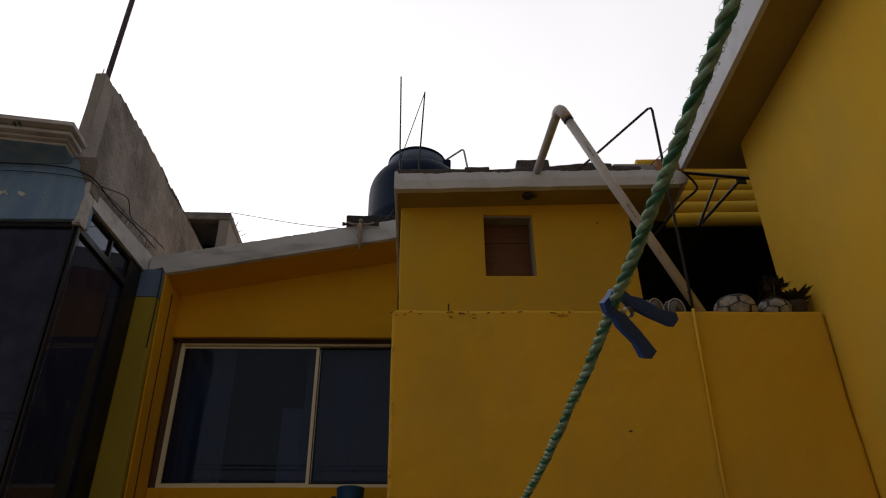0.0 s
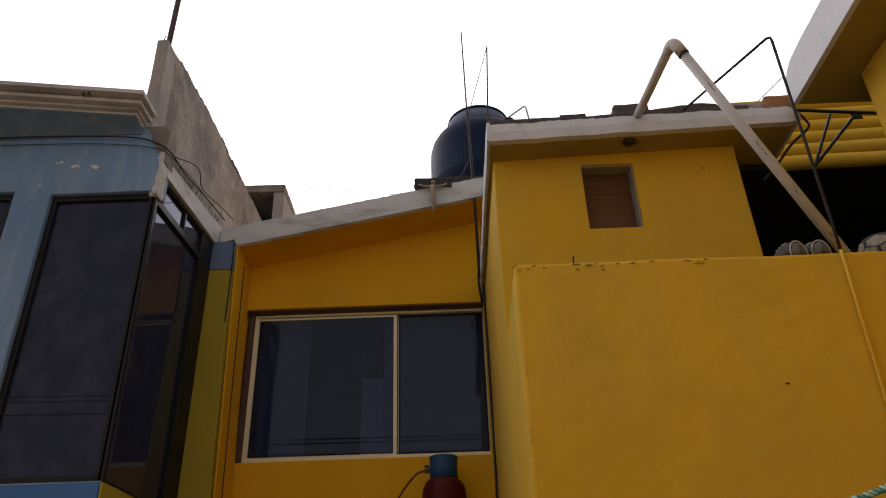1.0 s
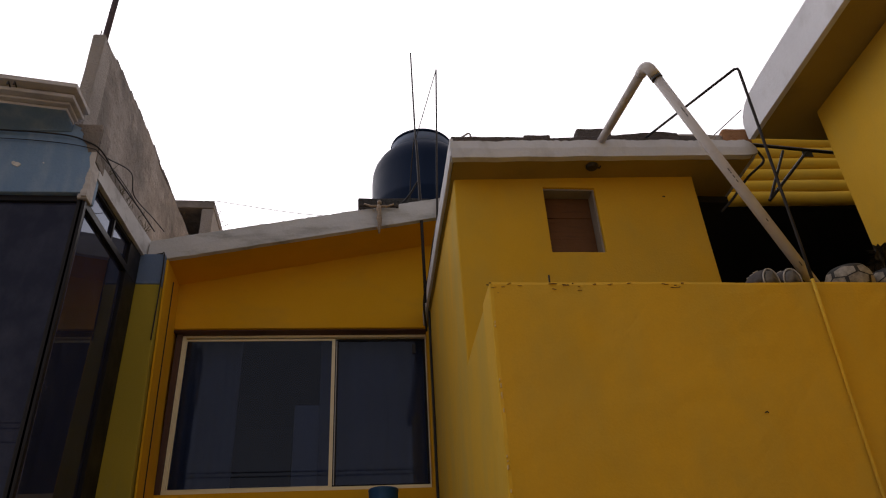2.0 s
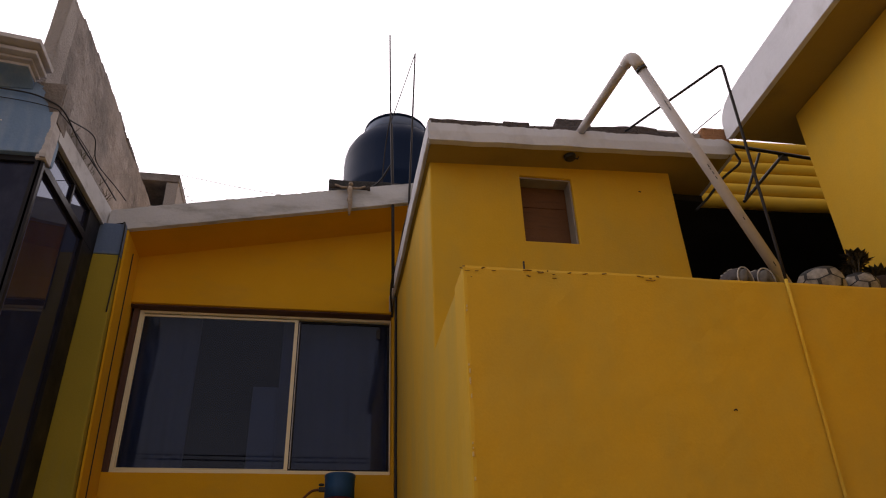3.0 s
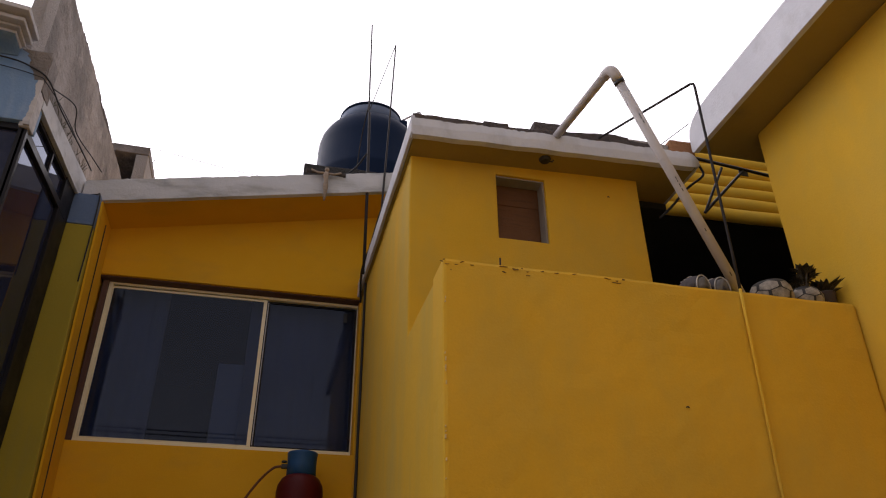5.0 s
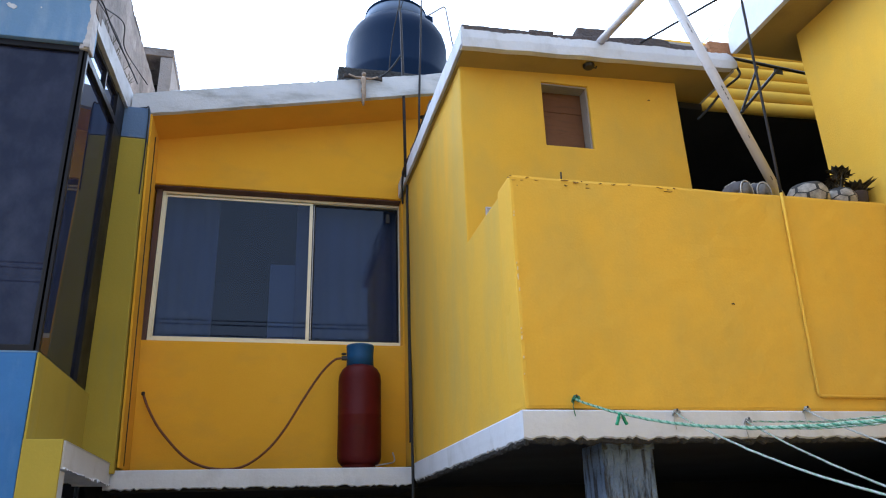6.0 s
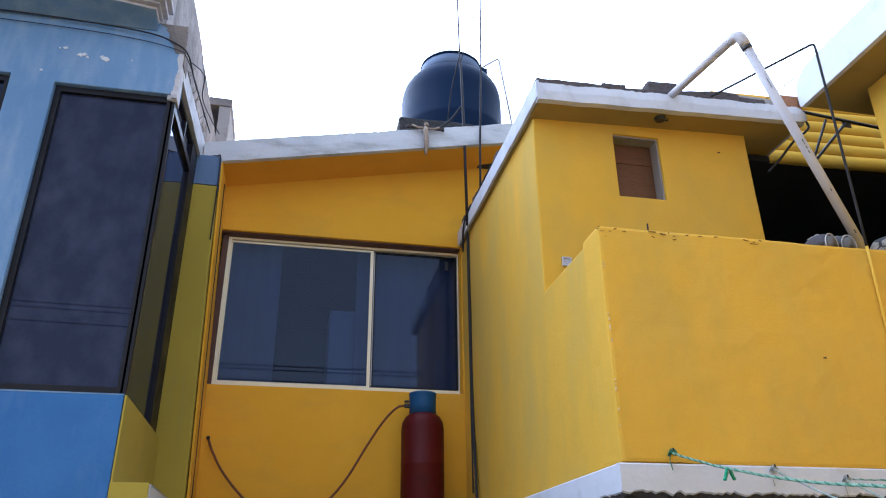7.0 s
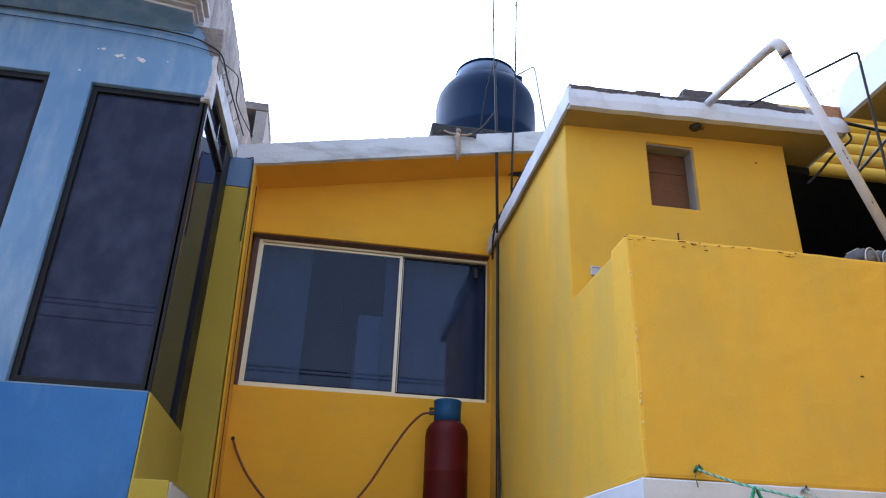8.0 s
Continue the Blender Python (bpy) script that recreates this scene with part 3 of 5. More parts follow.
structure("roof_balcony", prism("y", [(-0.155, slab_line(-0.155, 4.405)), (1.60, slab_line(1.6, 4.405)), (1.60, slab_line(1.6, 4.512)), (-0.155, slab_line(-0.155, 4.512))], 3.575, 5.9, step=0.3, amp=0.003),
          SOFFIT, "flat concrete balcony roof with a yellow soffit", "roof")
bm = bmesh.new()
n, rows = 120, []
for k in range(n + 1):
    x = -0.17 + 1.81 * k / n
    end = max(0.0, (x - 1.56) / 0.08)
    lo = slab_line(x, 4.398) + 0.004 * noise.noise(Vector((x * 6, 1, 9))) + 0.03 * end ** 2
    hi = slab_line(x, 4.525) - 0.012 * max(0, x - 0.9) + 0.009 * noise.noise(Vector((x * 7, 6, 1))) + 0.008 * noise.noise(Vector((x * 40, 6, 1))) - 0.03 * end ** 2
    wob = 0.004 * noise.noise(Vector((x * 6, 3, 4))) + 0.02 * end ** 2
    rows.append([bm.verts.new(p) for p in ((x, 3.60, lo + 0.002), (x, 3.562 + wob, lo + 0.004), (x, 3.557 + wob, (lo + hi) / 2), (x, 3.562 + wob, hi - 0.006), (x, 3.575 + wob, hi), (x, 3.8, hi))])
for p, q in zip(rows, rows[1:]):
    for k in range(6):
        bm.faces.new([p[k], p[(k + 1) % 6], q[(k + 1) % 6], q[k]])
bm.faces.new(rows[0])
bm.faces.new(rows[-1])
structure("fascia_balcony", bm, WHITE, "white painted fascia of the balcony roof", "fascia")
structure("fascia_balcony_side", boxed(-0.178, -0.157, 3.565, 5.69, 4.415, 4.54, bevel=0.006, step=0.12, amp=0.004), WHITE, "white painted side fascia of the balcony roof", "fascia")
structure("fascia_balcony_end", boxed(1.60, 1.632, 3.60, 5.9, 4.475, 4.57, bevel=0.012), WHITE, "white painted end of the balcony roof", "fascia")

# rounded yellow cladding boards over the dark opening
clad = thing("yellow_cladding", (2.6, 4.62, 4.85), "yellow painted rounded cladding boards over a dark opening", "cladding")
for k in range(6):
    z = 4.905 + 0.105 * k
    pts = [(x, 4.63 + 0.004 * noise.noise(Vector((x * 3, k, 0))), z + 0.03 * (x - 1.6) + 0.006 * noise.noise(Vector((x * 2, k, 5)))) for x in [1.72 + 0.12 * q for q in range(22)]]
    part("board", tubed(pts, 0.055, 12), YELLOW, clad, smooth=True)

# ---- right-hand house ----
structure("wall_house", holed("x", -2.35, 3.32, 0, 4.585, 1.89, 2.10, step=0.3), YELLOW, "tall yellow plastered house wall", "wall")
structure("wall_house_return", boxed(2.10, 4.25, 3.17, 3.318, 0, 4.585, step=0.4, amp=0.003), YELLOW, "yellow return wall of the house", "wall")
structure("eave", boxed(1.64, 4.4, -2.5, 3.565, 4.588, 4.80, step=0.4, amp=0.003), SOFFIT, "overhanging eave slab, its dirty yellow soffit darkened as shade", "eave")
outline = [(-2.5, 4.580), (3.560, 4.580), (3.575, 4.592), (3.578, 4.70), (3.56, 4.755), (3.51, 4.80), (3.44, 4.825), (3.3, 4.835), (-2.5, 4.845)]
structure("fascia_eave", prism("x", outline, 1.605, 1.638, bevel=0.004), WHITE, "white fascia board of the overhanging eave", "fascia")

# ---- blue neighbour house ----
structure("wall_blue_front", holed("y", -7.0, -2.27, 2.685, 5.02, 4.07, 4.22, [(-2.945, -2.27, 2.69, 4.50), (-4.3, -3.185, 2.69, 4.53), (-6.2, -4.6, 2.69, 4.53)], step=0.22, amp=0.003),
          BLUE, "pale blue painted facade with chalky, flaking paint", "wall")
structure("wall_blue_panel", holed("y", -7.0, -2.27, 0, 2.684, 4.07, 4.22, step=0.22, amp=0.003), BLUE_DEEP, "deep blue painted panel below the tinted windows", "wall")
structure("wall_blue_corner_top", boxed(-2.32, -2.260, 4.083, 4.226, 4.735, 5.01, bevel=0.006, step=0.06, amp=0.006), PLASTER, "bare grey cement round the facade corner", "wall")
structure("wall_blue_corner", boxed(-2.32, -2.262, 4.082, 4.166, 4.47, 4.73, bevel=0.006, step=0.1, amp=0.002), MOULDING, "pale flaking corner beside the blue facade", "wall")
jag = [(-2.262, 4.475), (-2.262, 4.80)] + [(-2.288 + 0.014 * noise.noise(Vector((0.3, 14.0 * z, 2.0))) + 0.008 * noise.noise(Vector((0.3, 60.0 * z, 5.0))), z) for z in [4.80 - 0.0135 * q for q in range(25)]]
structure("wall_blue_flaked", prism("y", jag, 4.066, 4.081), MOULDING, "strip of bare pale plaster where blue paint has flaked", "wall")
bare = [(-2.262, 4.80), (-2.262, 5.015), (-2.43, 5.015)] + [(-2.40 + 0.09 * q / 12 + 0.022 * noise.noise(Vector((0.7, 1.1 * q, 4.0))), 5.005 - 0.205 * q / 12) for q in range(1, 13)]
structure("wall_blue_bare", prism("y", bare, 4.066, 4.081), PLASTER, "bare grey cement at the facade's broken corner", "wall")
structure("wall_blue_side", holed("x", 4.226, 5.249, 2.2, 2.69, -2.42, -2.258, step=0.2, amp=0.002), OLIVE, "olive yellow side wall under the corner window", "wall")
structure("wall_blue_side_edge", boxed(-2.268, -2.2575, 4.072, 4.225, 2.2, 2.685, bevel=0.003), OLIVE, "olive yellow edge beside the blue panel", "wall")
structure("lintel_blue", prism("x", [(4.166, 4.672), (5.36, 4.80), (5.36, 4.975), (4.166, 4.79)], -2.42, -2.262, step=0.15, amp=0.004), WHITE_WORN, "worn white lintel over the side window", "lintel")
structure("wall_blue_over", prism("x", [(4.166, 4.795), (5.36, 4.98), (5.36, 5.02), (4.166, 4.92)], -2.42, -2.29, step=0.2, amp=0.004), PLASTER, "bare plaster above the side lintel", "wall")
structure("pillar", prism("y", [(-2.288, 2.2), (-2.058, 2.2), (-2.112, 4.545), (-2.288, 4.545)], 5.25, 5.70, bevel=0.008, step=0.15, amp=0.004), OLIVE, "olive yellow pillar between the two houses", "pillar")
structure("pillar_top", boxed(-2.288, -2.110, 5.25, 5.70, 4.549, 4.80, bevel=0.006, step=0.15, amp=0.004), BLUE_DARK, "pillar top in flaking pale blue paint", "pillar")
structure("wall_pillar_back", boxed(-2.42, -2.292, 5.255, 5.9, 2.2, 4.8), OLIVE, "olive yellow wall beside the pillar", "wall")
structure("ledge_side", ragged_band("x", 4.085, 5.292, -2.085, -2.268, 2.262, 2.13, 12), WHITE, "cracked white slab edge beside the blue house", "ledge")
structure("ledge_post", boxed(-2.16, -2.088, 4.086, 4.17, 0, 2.125, bevel=0.006, step=0.2, amp=0.003), WHITE, "white painted edge post under the slab", "post")
structure("ledge_end", boxed(-2.268, -2.090, 4.066, 4.082, 0, 2.268, bevel=0.004, step=0.1, amp=0.003), OLIVE, "olive yellow end of the slab edge", "ledge")
structure("roof_blue", boxed(-7.0, -2.43, 4.225, 9.0, 4.75, 4.92), PLASTER, "flat cement roof of the blue house", "roof")
structure("wall_blue_inner", boxed(-7.0, -2.43, 6.0, 6.1, 0, 4.74), SHADE_DARK, "dark room wall behind the tinted windows", "wall")

# stepped cornice, returned at the corner
cornice = thing("cornice", (-4.6, 3.9, 5.0), "cream stepped cornice moulding along the blue house", "cornice", kind="structure")
for z0, z1, out, end, mat_c in ((5.007, 5.028, 0.135, -2.435, MOULDING), (5.029, 5.046, 0.165, -2.415, MOULDING), (5.047, 5.072, 0.205, -2.385, MOULDING),
                                (5.073, 5.088, 0.19, -2.395, MOULDING), (5.089, 5.122, 0.25, -2.36, MOULDING)):
    plan = [(end, 4.066), (end, 4.07 - out), (-4.6, 4.07 - out - 0.16 * (4.6 + end)), (-7.0, 4.07 - out - 0.16 * (7.0 + end)), (-7.0, 4.066)]
    part("moulding", prism("z", plan, z0, z1, bevel=0.005), mat_c, cornice)
bm = bmesh.new()
rows = []
for x in (-2.44, -4.6, -7.0):
    out = 0.135 + 0.16 * (-2.44 - x)
    rows.append([bm.verts.new((x, 4.066 - out * (1 - math.cos(radians(9 * q))), 4.955 + 0.050 * math.sin(radians(9 * q)))) for q in range(11)] + [bm.verts.new((x, 4.066, 5.005))])
for p, q in zip(rows, rows[1:]):
    for k in range(12):
        bm.faces.new([p[k], p[(k + 1) % 12], q[(k + 1) % 12], q[k]])
bm.faces.new(rows[0])
bm.faces.new(rows[-1])
part("cove", bm, BLUE, cornice, "blue painted cove under the cornice", True)
for u in (0.0, 0.035):
    part("anchor", tubed([(-2.72 + u, 3.80, 5.06), (-2.72 + u, 3.765, 5.07), (-2.72 + u, 3.763, 5.045)], 0.005, 6), IRON, cornice, "small iron anchor")


def dark_window(name, x0, x1, z0, z1, label):
    w = thing(name, ((x0 + x1) / 2, 4.12, z0), label, "window", kind="structure")
    part("window_frame", holed("y", x0 + 0.003, x1 - 0.003, z0 + 0.003, z1 - 0.003, 4.10, 4.145, [(x0 + 0.035, x1 - 0.035, z0 + 0.04, z1 - 0.04)], step=3, amp=0, bevel=0.004), BRONZE, w)
    glazing(boxed(x0 + 0.03, x1 - 0.03, 4.122, 4.127, z0 + 0.035, z1 - 0.035), GLASS_TINTED, w, (0, -1, 0))
    blind = thing("curtain", ((x0 + x1) / 2, 4.2, z1), "dark purple-grey curtain behind tinted glass", "curtain", "curtains in the blue house")
    part("cloth", curtain(x0 + 0.01, x1 - 0.02, 4.21, z0 + 0.01, z1 - 0.01, 2, 0.004, x0), CURTAIN_DARK, blind, smooth=True)


dark_window("window_2", -2.945, -2.285, 2.69, 4.50, "tinted corner window in a dark frame")
dark_window("window_3", -4.3, -3.185, 2.69, 4.53, "tinted window in a dark frame on the blue facade")
dark_window("window_4", -6.2, -4.6, 2.69, 4.53, "tinted window in a dark frame on the blue facade")
side = thing("window_5", (-2.3, 4.7, 2.69), "tinted side window with a transom in dark frames", "window", kind="structure")
part("corner_post", boxed(-2.302, -2.272, 4.10, 4.13, 2.695, 4.466, bevel=0.003), BRONZE, side)
part("end_post", boxed(-2.335, -2.285, 5.0, 5.248, 2.695, 4.79, bevel=0.003), BRONZE, side)
part("transom_bar", prism("x", [(4.135, 4.445), (5.184, 4.525), (5.184, 4.575), (4.135, 4.495)], -2.335, -2.283, bevel=0.003), BRONZE, side)
part("head_bar", prism("x", [(4.168, 4.645), (5.184, 4.755), (5.184, 4.79), (4.168, 4.67)], -2.33, -2.29, bevel=0.003), BRONZE, side)
part("mullion", boxed(-2.33, -2.29, 4.64, 4.665, 4.535, 4.70, bevel=0.003), BRONZE, side)
part("bottom_bar", boxed(-2.33, -2.285, 4.135, 5.184, 2.692, 2.715, bevel=0.003), BRONZE, side)
for outline in ([(4.132, 2.715), (5.186, 2.715), (5.186, 4.53), (4.132, 4.45)], [(4.17, 4.50), (5.186, 4.575), (5.186, 4.76), (4.17, 4.65)]):
    glazing(prism("x", outline, -2.312, -2.307), GLASS_TINTED, side, (1, 0, 0))

# paint flakes on the facade
for k, (x, z, r) in enumerate(((-2.70, 4.70, 0.022), (-2.72, 4.712, 0.012), (-2.82, 4.715, 0.014), (-2.842, 4.708, 0.016), (-2.80, 4.698, 0.009), (-2.93, 4.745, 0.012), (-2.96, 4.74, 0.007), (-2.55, 4.712, 0.006), (-3.03, 4.57, 0.01))):
    bm = bmesh.new()
    rng = random.Random(k)
    vs = [bm.verts.new((x + r * rng.uniform(0.5, 1.3) * math.cos(a), 4.0655, z + 0.8 * r * rng.uniform(0.5, 1.3) * math.sin(a))) for a in [0.63 * q for q in range(10)]]
    f = bm.faces.new(vs)
    ext = bmesh.ops.extrude_face_region(bm, geom=[f])
    for v in ext["geom"]:
        if isinstance(v, bmesh.types.BMVert):
            v.co.y += 0.006
    structure("trim_flake", bm, FLAKE, "bare white patch where blue paint flaked off", "paint flake")

# bare wall on the neighbour's roof, its pilaster and pole
structure("wall_roof", prism("x", [(4.30, 4.9), (7.6, 4.9), (7.6, 6.08), (5.2, 6.0), (4.30, 5.90)], -2.49, -2.425, step=0.14, amp=0.014), PLASTER, "bare cement wall with stains and a crumbling top", "wall")
structure("pilaster_roof", boxed(-2.495, -2.41, 4.115, 4.298, 4.92, 5.87, bevel=0.012, step=0.1, amp=0.008), PLASTER_PALE, "pale cement pilaster ending the bare roof wall", "pilaster")
pole = thing("metal_pole", (-2.48, 4.22, 5.86), "slim grey metal pole standing on a bare wall", "pole")
part("pole", tubed([(-2.47, 4.24, 5.84), (-2.45, 4.25, 8.6)], 0.021, 12), RUST, pole, smooth=True)
rng = random.Random(11)
for k, y in enumerate((4.14, 4.22, 4.33, 4.5)):
    bar = thing("rebar_stub", (-2.5, y, 5.88), "short rusty bar poking out of the wall top", "rebar", "rebar stubs")
    part("bar", tubed([(-2.46, y, 5.80), (-2.455 + rng.uniform(-0.01, 0.01), y, 5.93)], 0.004, 6), RUST, bar)
for k in range(26):
    y = 4.42 + 0.12 * k
    z = 5.915 + (0.1 * (y - 4.3) / 0.9 if y < 5.2 else 0.1 + 0.08 * (y - 5.2) / 2.4)
    chunk = thing("brick_chunk", (-2.49, y, z), "broken reddish brick on the bare wall top", "brick", "bricks on the wall top")
    part("brick", boxed(-2.488, -2.427, y, y + 0.11, z - 0.03, z + rng.uniform(0.0, 0.025), bevel=0.006, step=0.04, amp=0.006), RUBBLE, chunk)

far = thing("unfinished_house", (-3.0, 8.2, 0), "unfinished grey concrete house behind the roofs", "house")
part("wall", boxed(-3.8, -2.88, 7.72, 8.6, 0, 6.9, step=0.4, amp=0.006), PLASTER, far)
part("column", boxed(-2.52, -2.39, 7.70, 8.45, 0, 6.92, bevel=0.01, step=0.2, amp=0.006), PLASTER_PALE, far)
part("lintel", boxed(-3.8, -2.385, 7.69, 8.5, 6.925, 7.03, bevel=0.01, step=0.2, amp=0.008), PLASTER, far)
part("back_wall", boxed(-2.88, -2.52, 8.3, 8.4, 0, 6.92), SHADE_DARK, far)
for k in range(5):
    part("rebar", tubed([(-2.44 + 0.02 * k, 7.8 + 0.1 * k, 7.0), (-2.44 + 0.03 * k, 7.8 + 0.12 * k, 7.06 + 0.03 * (k % 3))], 0.005, 6), RUST, far)

# cables on the facade and over the roofs
def cable(points, r, label, n=8, mat_c=CABLE, name="cable"):
    c = thing(name, points[0], label, "cable")
    part("cord", tubed(curve_points(points, n), r, 6), mat_c, c, smooth=True)


cable([(-7, 4.05, 4.945), (-4.5, 4.045, 4.94), (-3.4, 4.045, 4.95), (-2.9, 4.045, 4.943), (-2.49, 4.045, 4.915), (-2.33, 4.052, 4.87), (-2.245, 4.10, 4.83), (-2.235, 4.4, 4.85), (-2.23, 4.9, 4.95), (-2.22, 5.25, 5.0)], 0.005, "dark cable running along the blue facade")
cable([(-7, 4.055, 4.93), (-4.0, 4.055, 4.90), (-3.0, 4.055, 4.89), (-2.55, 4.055, 4.865), (-2.30, 4.055, 4.82), (-2.25, 4.10, 4.805), (-2.24, 4.5, 4.90), (-2.235, 5.0, 4.97)], 0.0028, "thin cable drooping on the blue facade")
cable([(-2.25, 4.2, 4.86), (-2.2, 4.5, 4.98), (-2.22, 4.7, 4.93), (-2.20, 5.1, 5.02), (-2.15, 5.25, 5.0)], 0.004, "loose cable over the side lintel")
cable([(-2.39, 7.7, 7.03), (-1.4, 7.4, 6.66), (-0.6, 7.2, 6.46)], 0.004, "thin wire between the roofs")
cable([(-2.2, 5.28, 4.81), (-2.14, 5.245, 4.80), (-2.115, 5.24, 4.78), (-2.11, 5.244, 4.5), (-2.112, 5.244, 4.1)], 0.005, "black cable down the pillar edge")
cable([(-2.092, 5.5, 4.7), (-2.066, 5.46, 3.6), (-2.034, 5.44, 2.26)], 0.004, "thin dark cable down the pillar side")
for z in (6.47, 6.37, 6.12):
    cable([(-25, -5.6, z + 0.5), (-8, -5.6, z + 0.08), (0, -5.6, z), (8, -5.6, z + 0.08), (25, -5.6, z + 0.5)], 0.014, "overhead power line behind the yard", name="power_line")
for x in (-24.9, 24.9):
    mast = thing("power_pole", (x, -5.6, 0), "grey wooden power pole beyond the yard", "pole", "power poles")
    part("pole", tubed([(x, -5.6, 0), (x, -5.6, 7.4)], [0.14, 0.10], 12), PLASTER, mast, smooth=True)
rng = random.Random(4)
weeds = bmesh.new()
for k in range(60):
    y = rng.uniform(4.3, 5.3)
    base = Vector((-2.31 + rng.uniform(-0.05, 0.05), y, 4.80 + 0.155 * (y - 4.166) + 0.02))
    tip = base + Vector((rng.uniform(-0.03, 0.05), rng.uniform(-0.04, 0.04), rng.uniform(0.03, 0.10)))
    tube(weeds, [base, (base + tip) / 2 + Vector((0.006, 0, 0)), tip], [0.0025, 0.002, 0.0008], 4)
tagged(part("dry_weeds", weeds, WEED), "dry weeds growing along the neighbour's roof edge", "weeds", "", "stuff")

# ---- gas cylinder and its hose ----
gas = thing("gas_cylinder", (-0.51, 5.47, 2.214), "dark red gas cylinder with a blue collar on the ledge", "gas cylinder")
part("body", lathe([(0.09, 0.03), (0.125, 0.035), (0.147, 0.06), (0.153, 0.09), (0.153, 0.36), (0.1545, 0.365), (0.1545, 0.375), (0.153, 0.38), (0.153, 0.62), (0.147, 0.665), (0.125, 0.705), (0.10, 0.725), (0.05, 0.735)], (-0.51, 5.47, 2.214)), RED, gas, smooth=True)
part("foot_ring", lathe([(0.115, 0.0), (0.118, 0.0), (0.118, 0.05), (0.115, 0.05)], (-0.51, 5.47, 2.214)), RED, gas, smooth=True)
part("collar", lathe([(0.095, 0.715), (0.098, 0.715), (0.096, 0.80), (0.099, 0.862), (0.102, 0.872), (0.099, 0.880), (0.094, 0.876), (0.091, 0.80), (0.093, 0.715)], (-0.51, 5.47, 2.214)), GAS_BLUE, gas, "blue enamelled collar", True)
valve = part("valve", boxed(-0.645, -0.595, 5.455, 5.485, 2.987, 3.017, bevel=0.006), BLACK, gas, "black valve")
part("valve_wheel", lathe([(0.004, 0), (0.018, 0.004), (0.018, 0.014), (0.004, 0.018)], (-0.628, 5.465, 3.022), 12), BLACK, valve)
hose = thing("gas_hose", (-0.65, 5.47, 3.02), "red-brown rubber gas hose drooping along the wall", "hose")
line = [(-0.645, 5.47, 3.002), (-0.70, 5.48, 2.985), (-0.79, 5.50, 2.89), (-0.90, 5.53, 2.72), (-1.03, 5.55, 2.50), (-1.15, 5.565, 2.355), (-1.29, 5.57, 2.262), (-1.43, 5.575, 2.245), (-1.57, 5.58, 2.27), (-1.70, 5.60, 2.345), (-1.86, 5.63, 2.515), (-1.955, 5.66, 2.665), (-2.003, 5.70, 2.77)]
part("tube", tubed(curve_points(line, 8), 0.0085, 8), RUBBER, hose, smooth=True)
part("connector", lathe([(0.006, -0.012), (0.012, -0.009), (0.012, 0.008), (0.007, 0.013)], (-2.003, 5.69, 2.772), 12), IRON, hose, "dark iron wall connector")
copper = thing("pale_wire", (-0.4, 5.42, 2.24), "pale bent wire lying beside the gas cylinder", "wire")
part("wire", tubed(curve_points([(-0.42, 5.42, 2.24), (-0.33, 5.43, 2.255), (-0.27, 5.5, 2.27), (-0.24, 5.6, 2.30), (-0.25, 5.615, 2.35)], 6), 0.005, 6), PALE_PLASTIC, copper)

# ---- water tank on the bay roof ----
TX, TY, TZ = -0.055, 6.40, 5.62
tank = thing("water_tank", (TX, TY, TZ), "black-blue plastic water tank with a grey dusty neck", "water tank")
part("body", lathe([(0.46, 0.0), (0.505, 0.02), (0.512, 0.08), (0.512, 0.30), (0.518, 0.32), (0.518, 0.36), (0.512, 0.38), (0.512, 0.70), (0.506, 0.78), (0.488, 0.85), (0.45, 0.92), (0.39, 0.985), (0.335, 1.025), (0.31, 1.05)], (TX, TY, TZ), 64), TANK, tank, smooth=True)
part("neck", lathe([(0.31, 1.04), (0.322, 1.05), (0.316, 1.15), (0.30, 1.165)], (TX, TY, TZ), 48), TANK_GREY, tank, "dusty grey neck", True)
part("lid", lathe([(0.305, 1.16), (0.322, 1.165), (0.318, 1.185), (0.285, 1.215), (0.21, 1.25), (0.10, 1.275), (0.04, 1.28)], (TX, TY, TZ), 48), TANK, tank, smooth=True)
part("inlet", boxed(TX + 0.27, TX + 0.36, TY - 0.16, TY - 0.04, TZ + 1.06, TZ + 1.14, bevel=0.012), TANK, tank, "dark inlet fitting")
pipe = thing("vent_pipe", (0.27, 6.35, 6.95), "thin grey pipe bending off the water tank", "pipe")
part("pipe", tubed([(0.22, 6.33, 6.79), (0.43, 6.30, 6.94), (0.445, 6.30, 6.94), (0.455, 6.30, 6.92), (0.56, 6.32, 6.2), (0.62, 6.33, 5.5)], 0.011, 8), PALE_PLASTIC, pipe)
stand = thing("tank_stand", (-0.1, 6.4, 5.4), "dark cement block stand under the water tank", "stand")
part("block", boxed(-0.70, 0.55, 5.64, 6.95, 5.20, 5.618, bevel=0.015, step=0.15, amp=0.01), BROKEN, stand)
for x, y, z, s in ((-0.9, 5.6, bay_line(-0.9, 4.985), 0.05), (-0.98, 5.65, bay_line(-0.98, 4.985), 0.035), (-0.66, 5.55, bay_line(-0.66, 4.985), 0.06)):
    lump = thing("stone", (x, y, z), "grey cement lump lying on the roof edge", "stone", "stones on the bay roof")
    part("lump", boxed(x - s, x + s, y - s, y + s, z - 0.02, z + s, bevel=0.012, step=0.03, amp=0.012), PLASTER, lump)

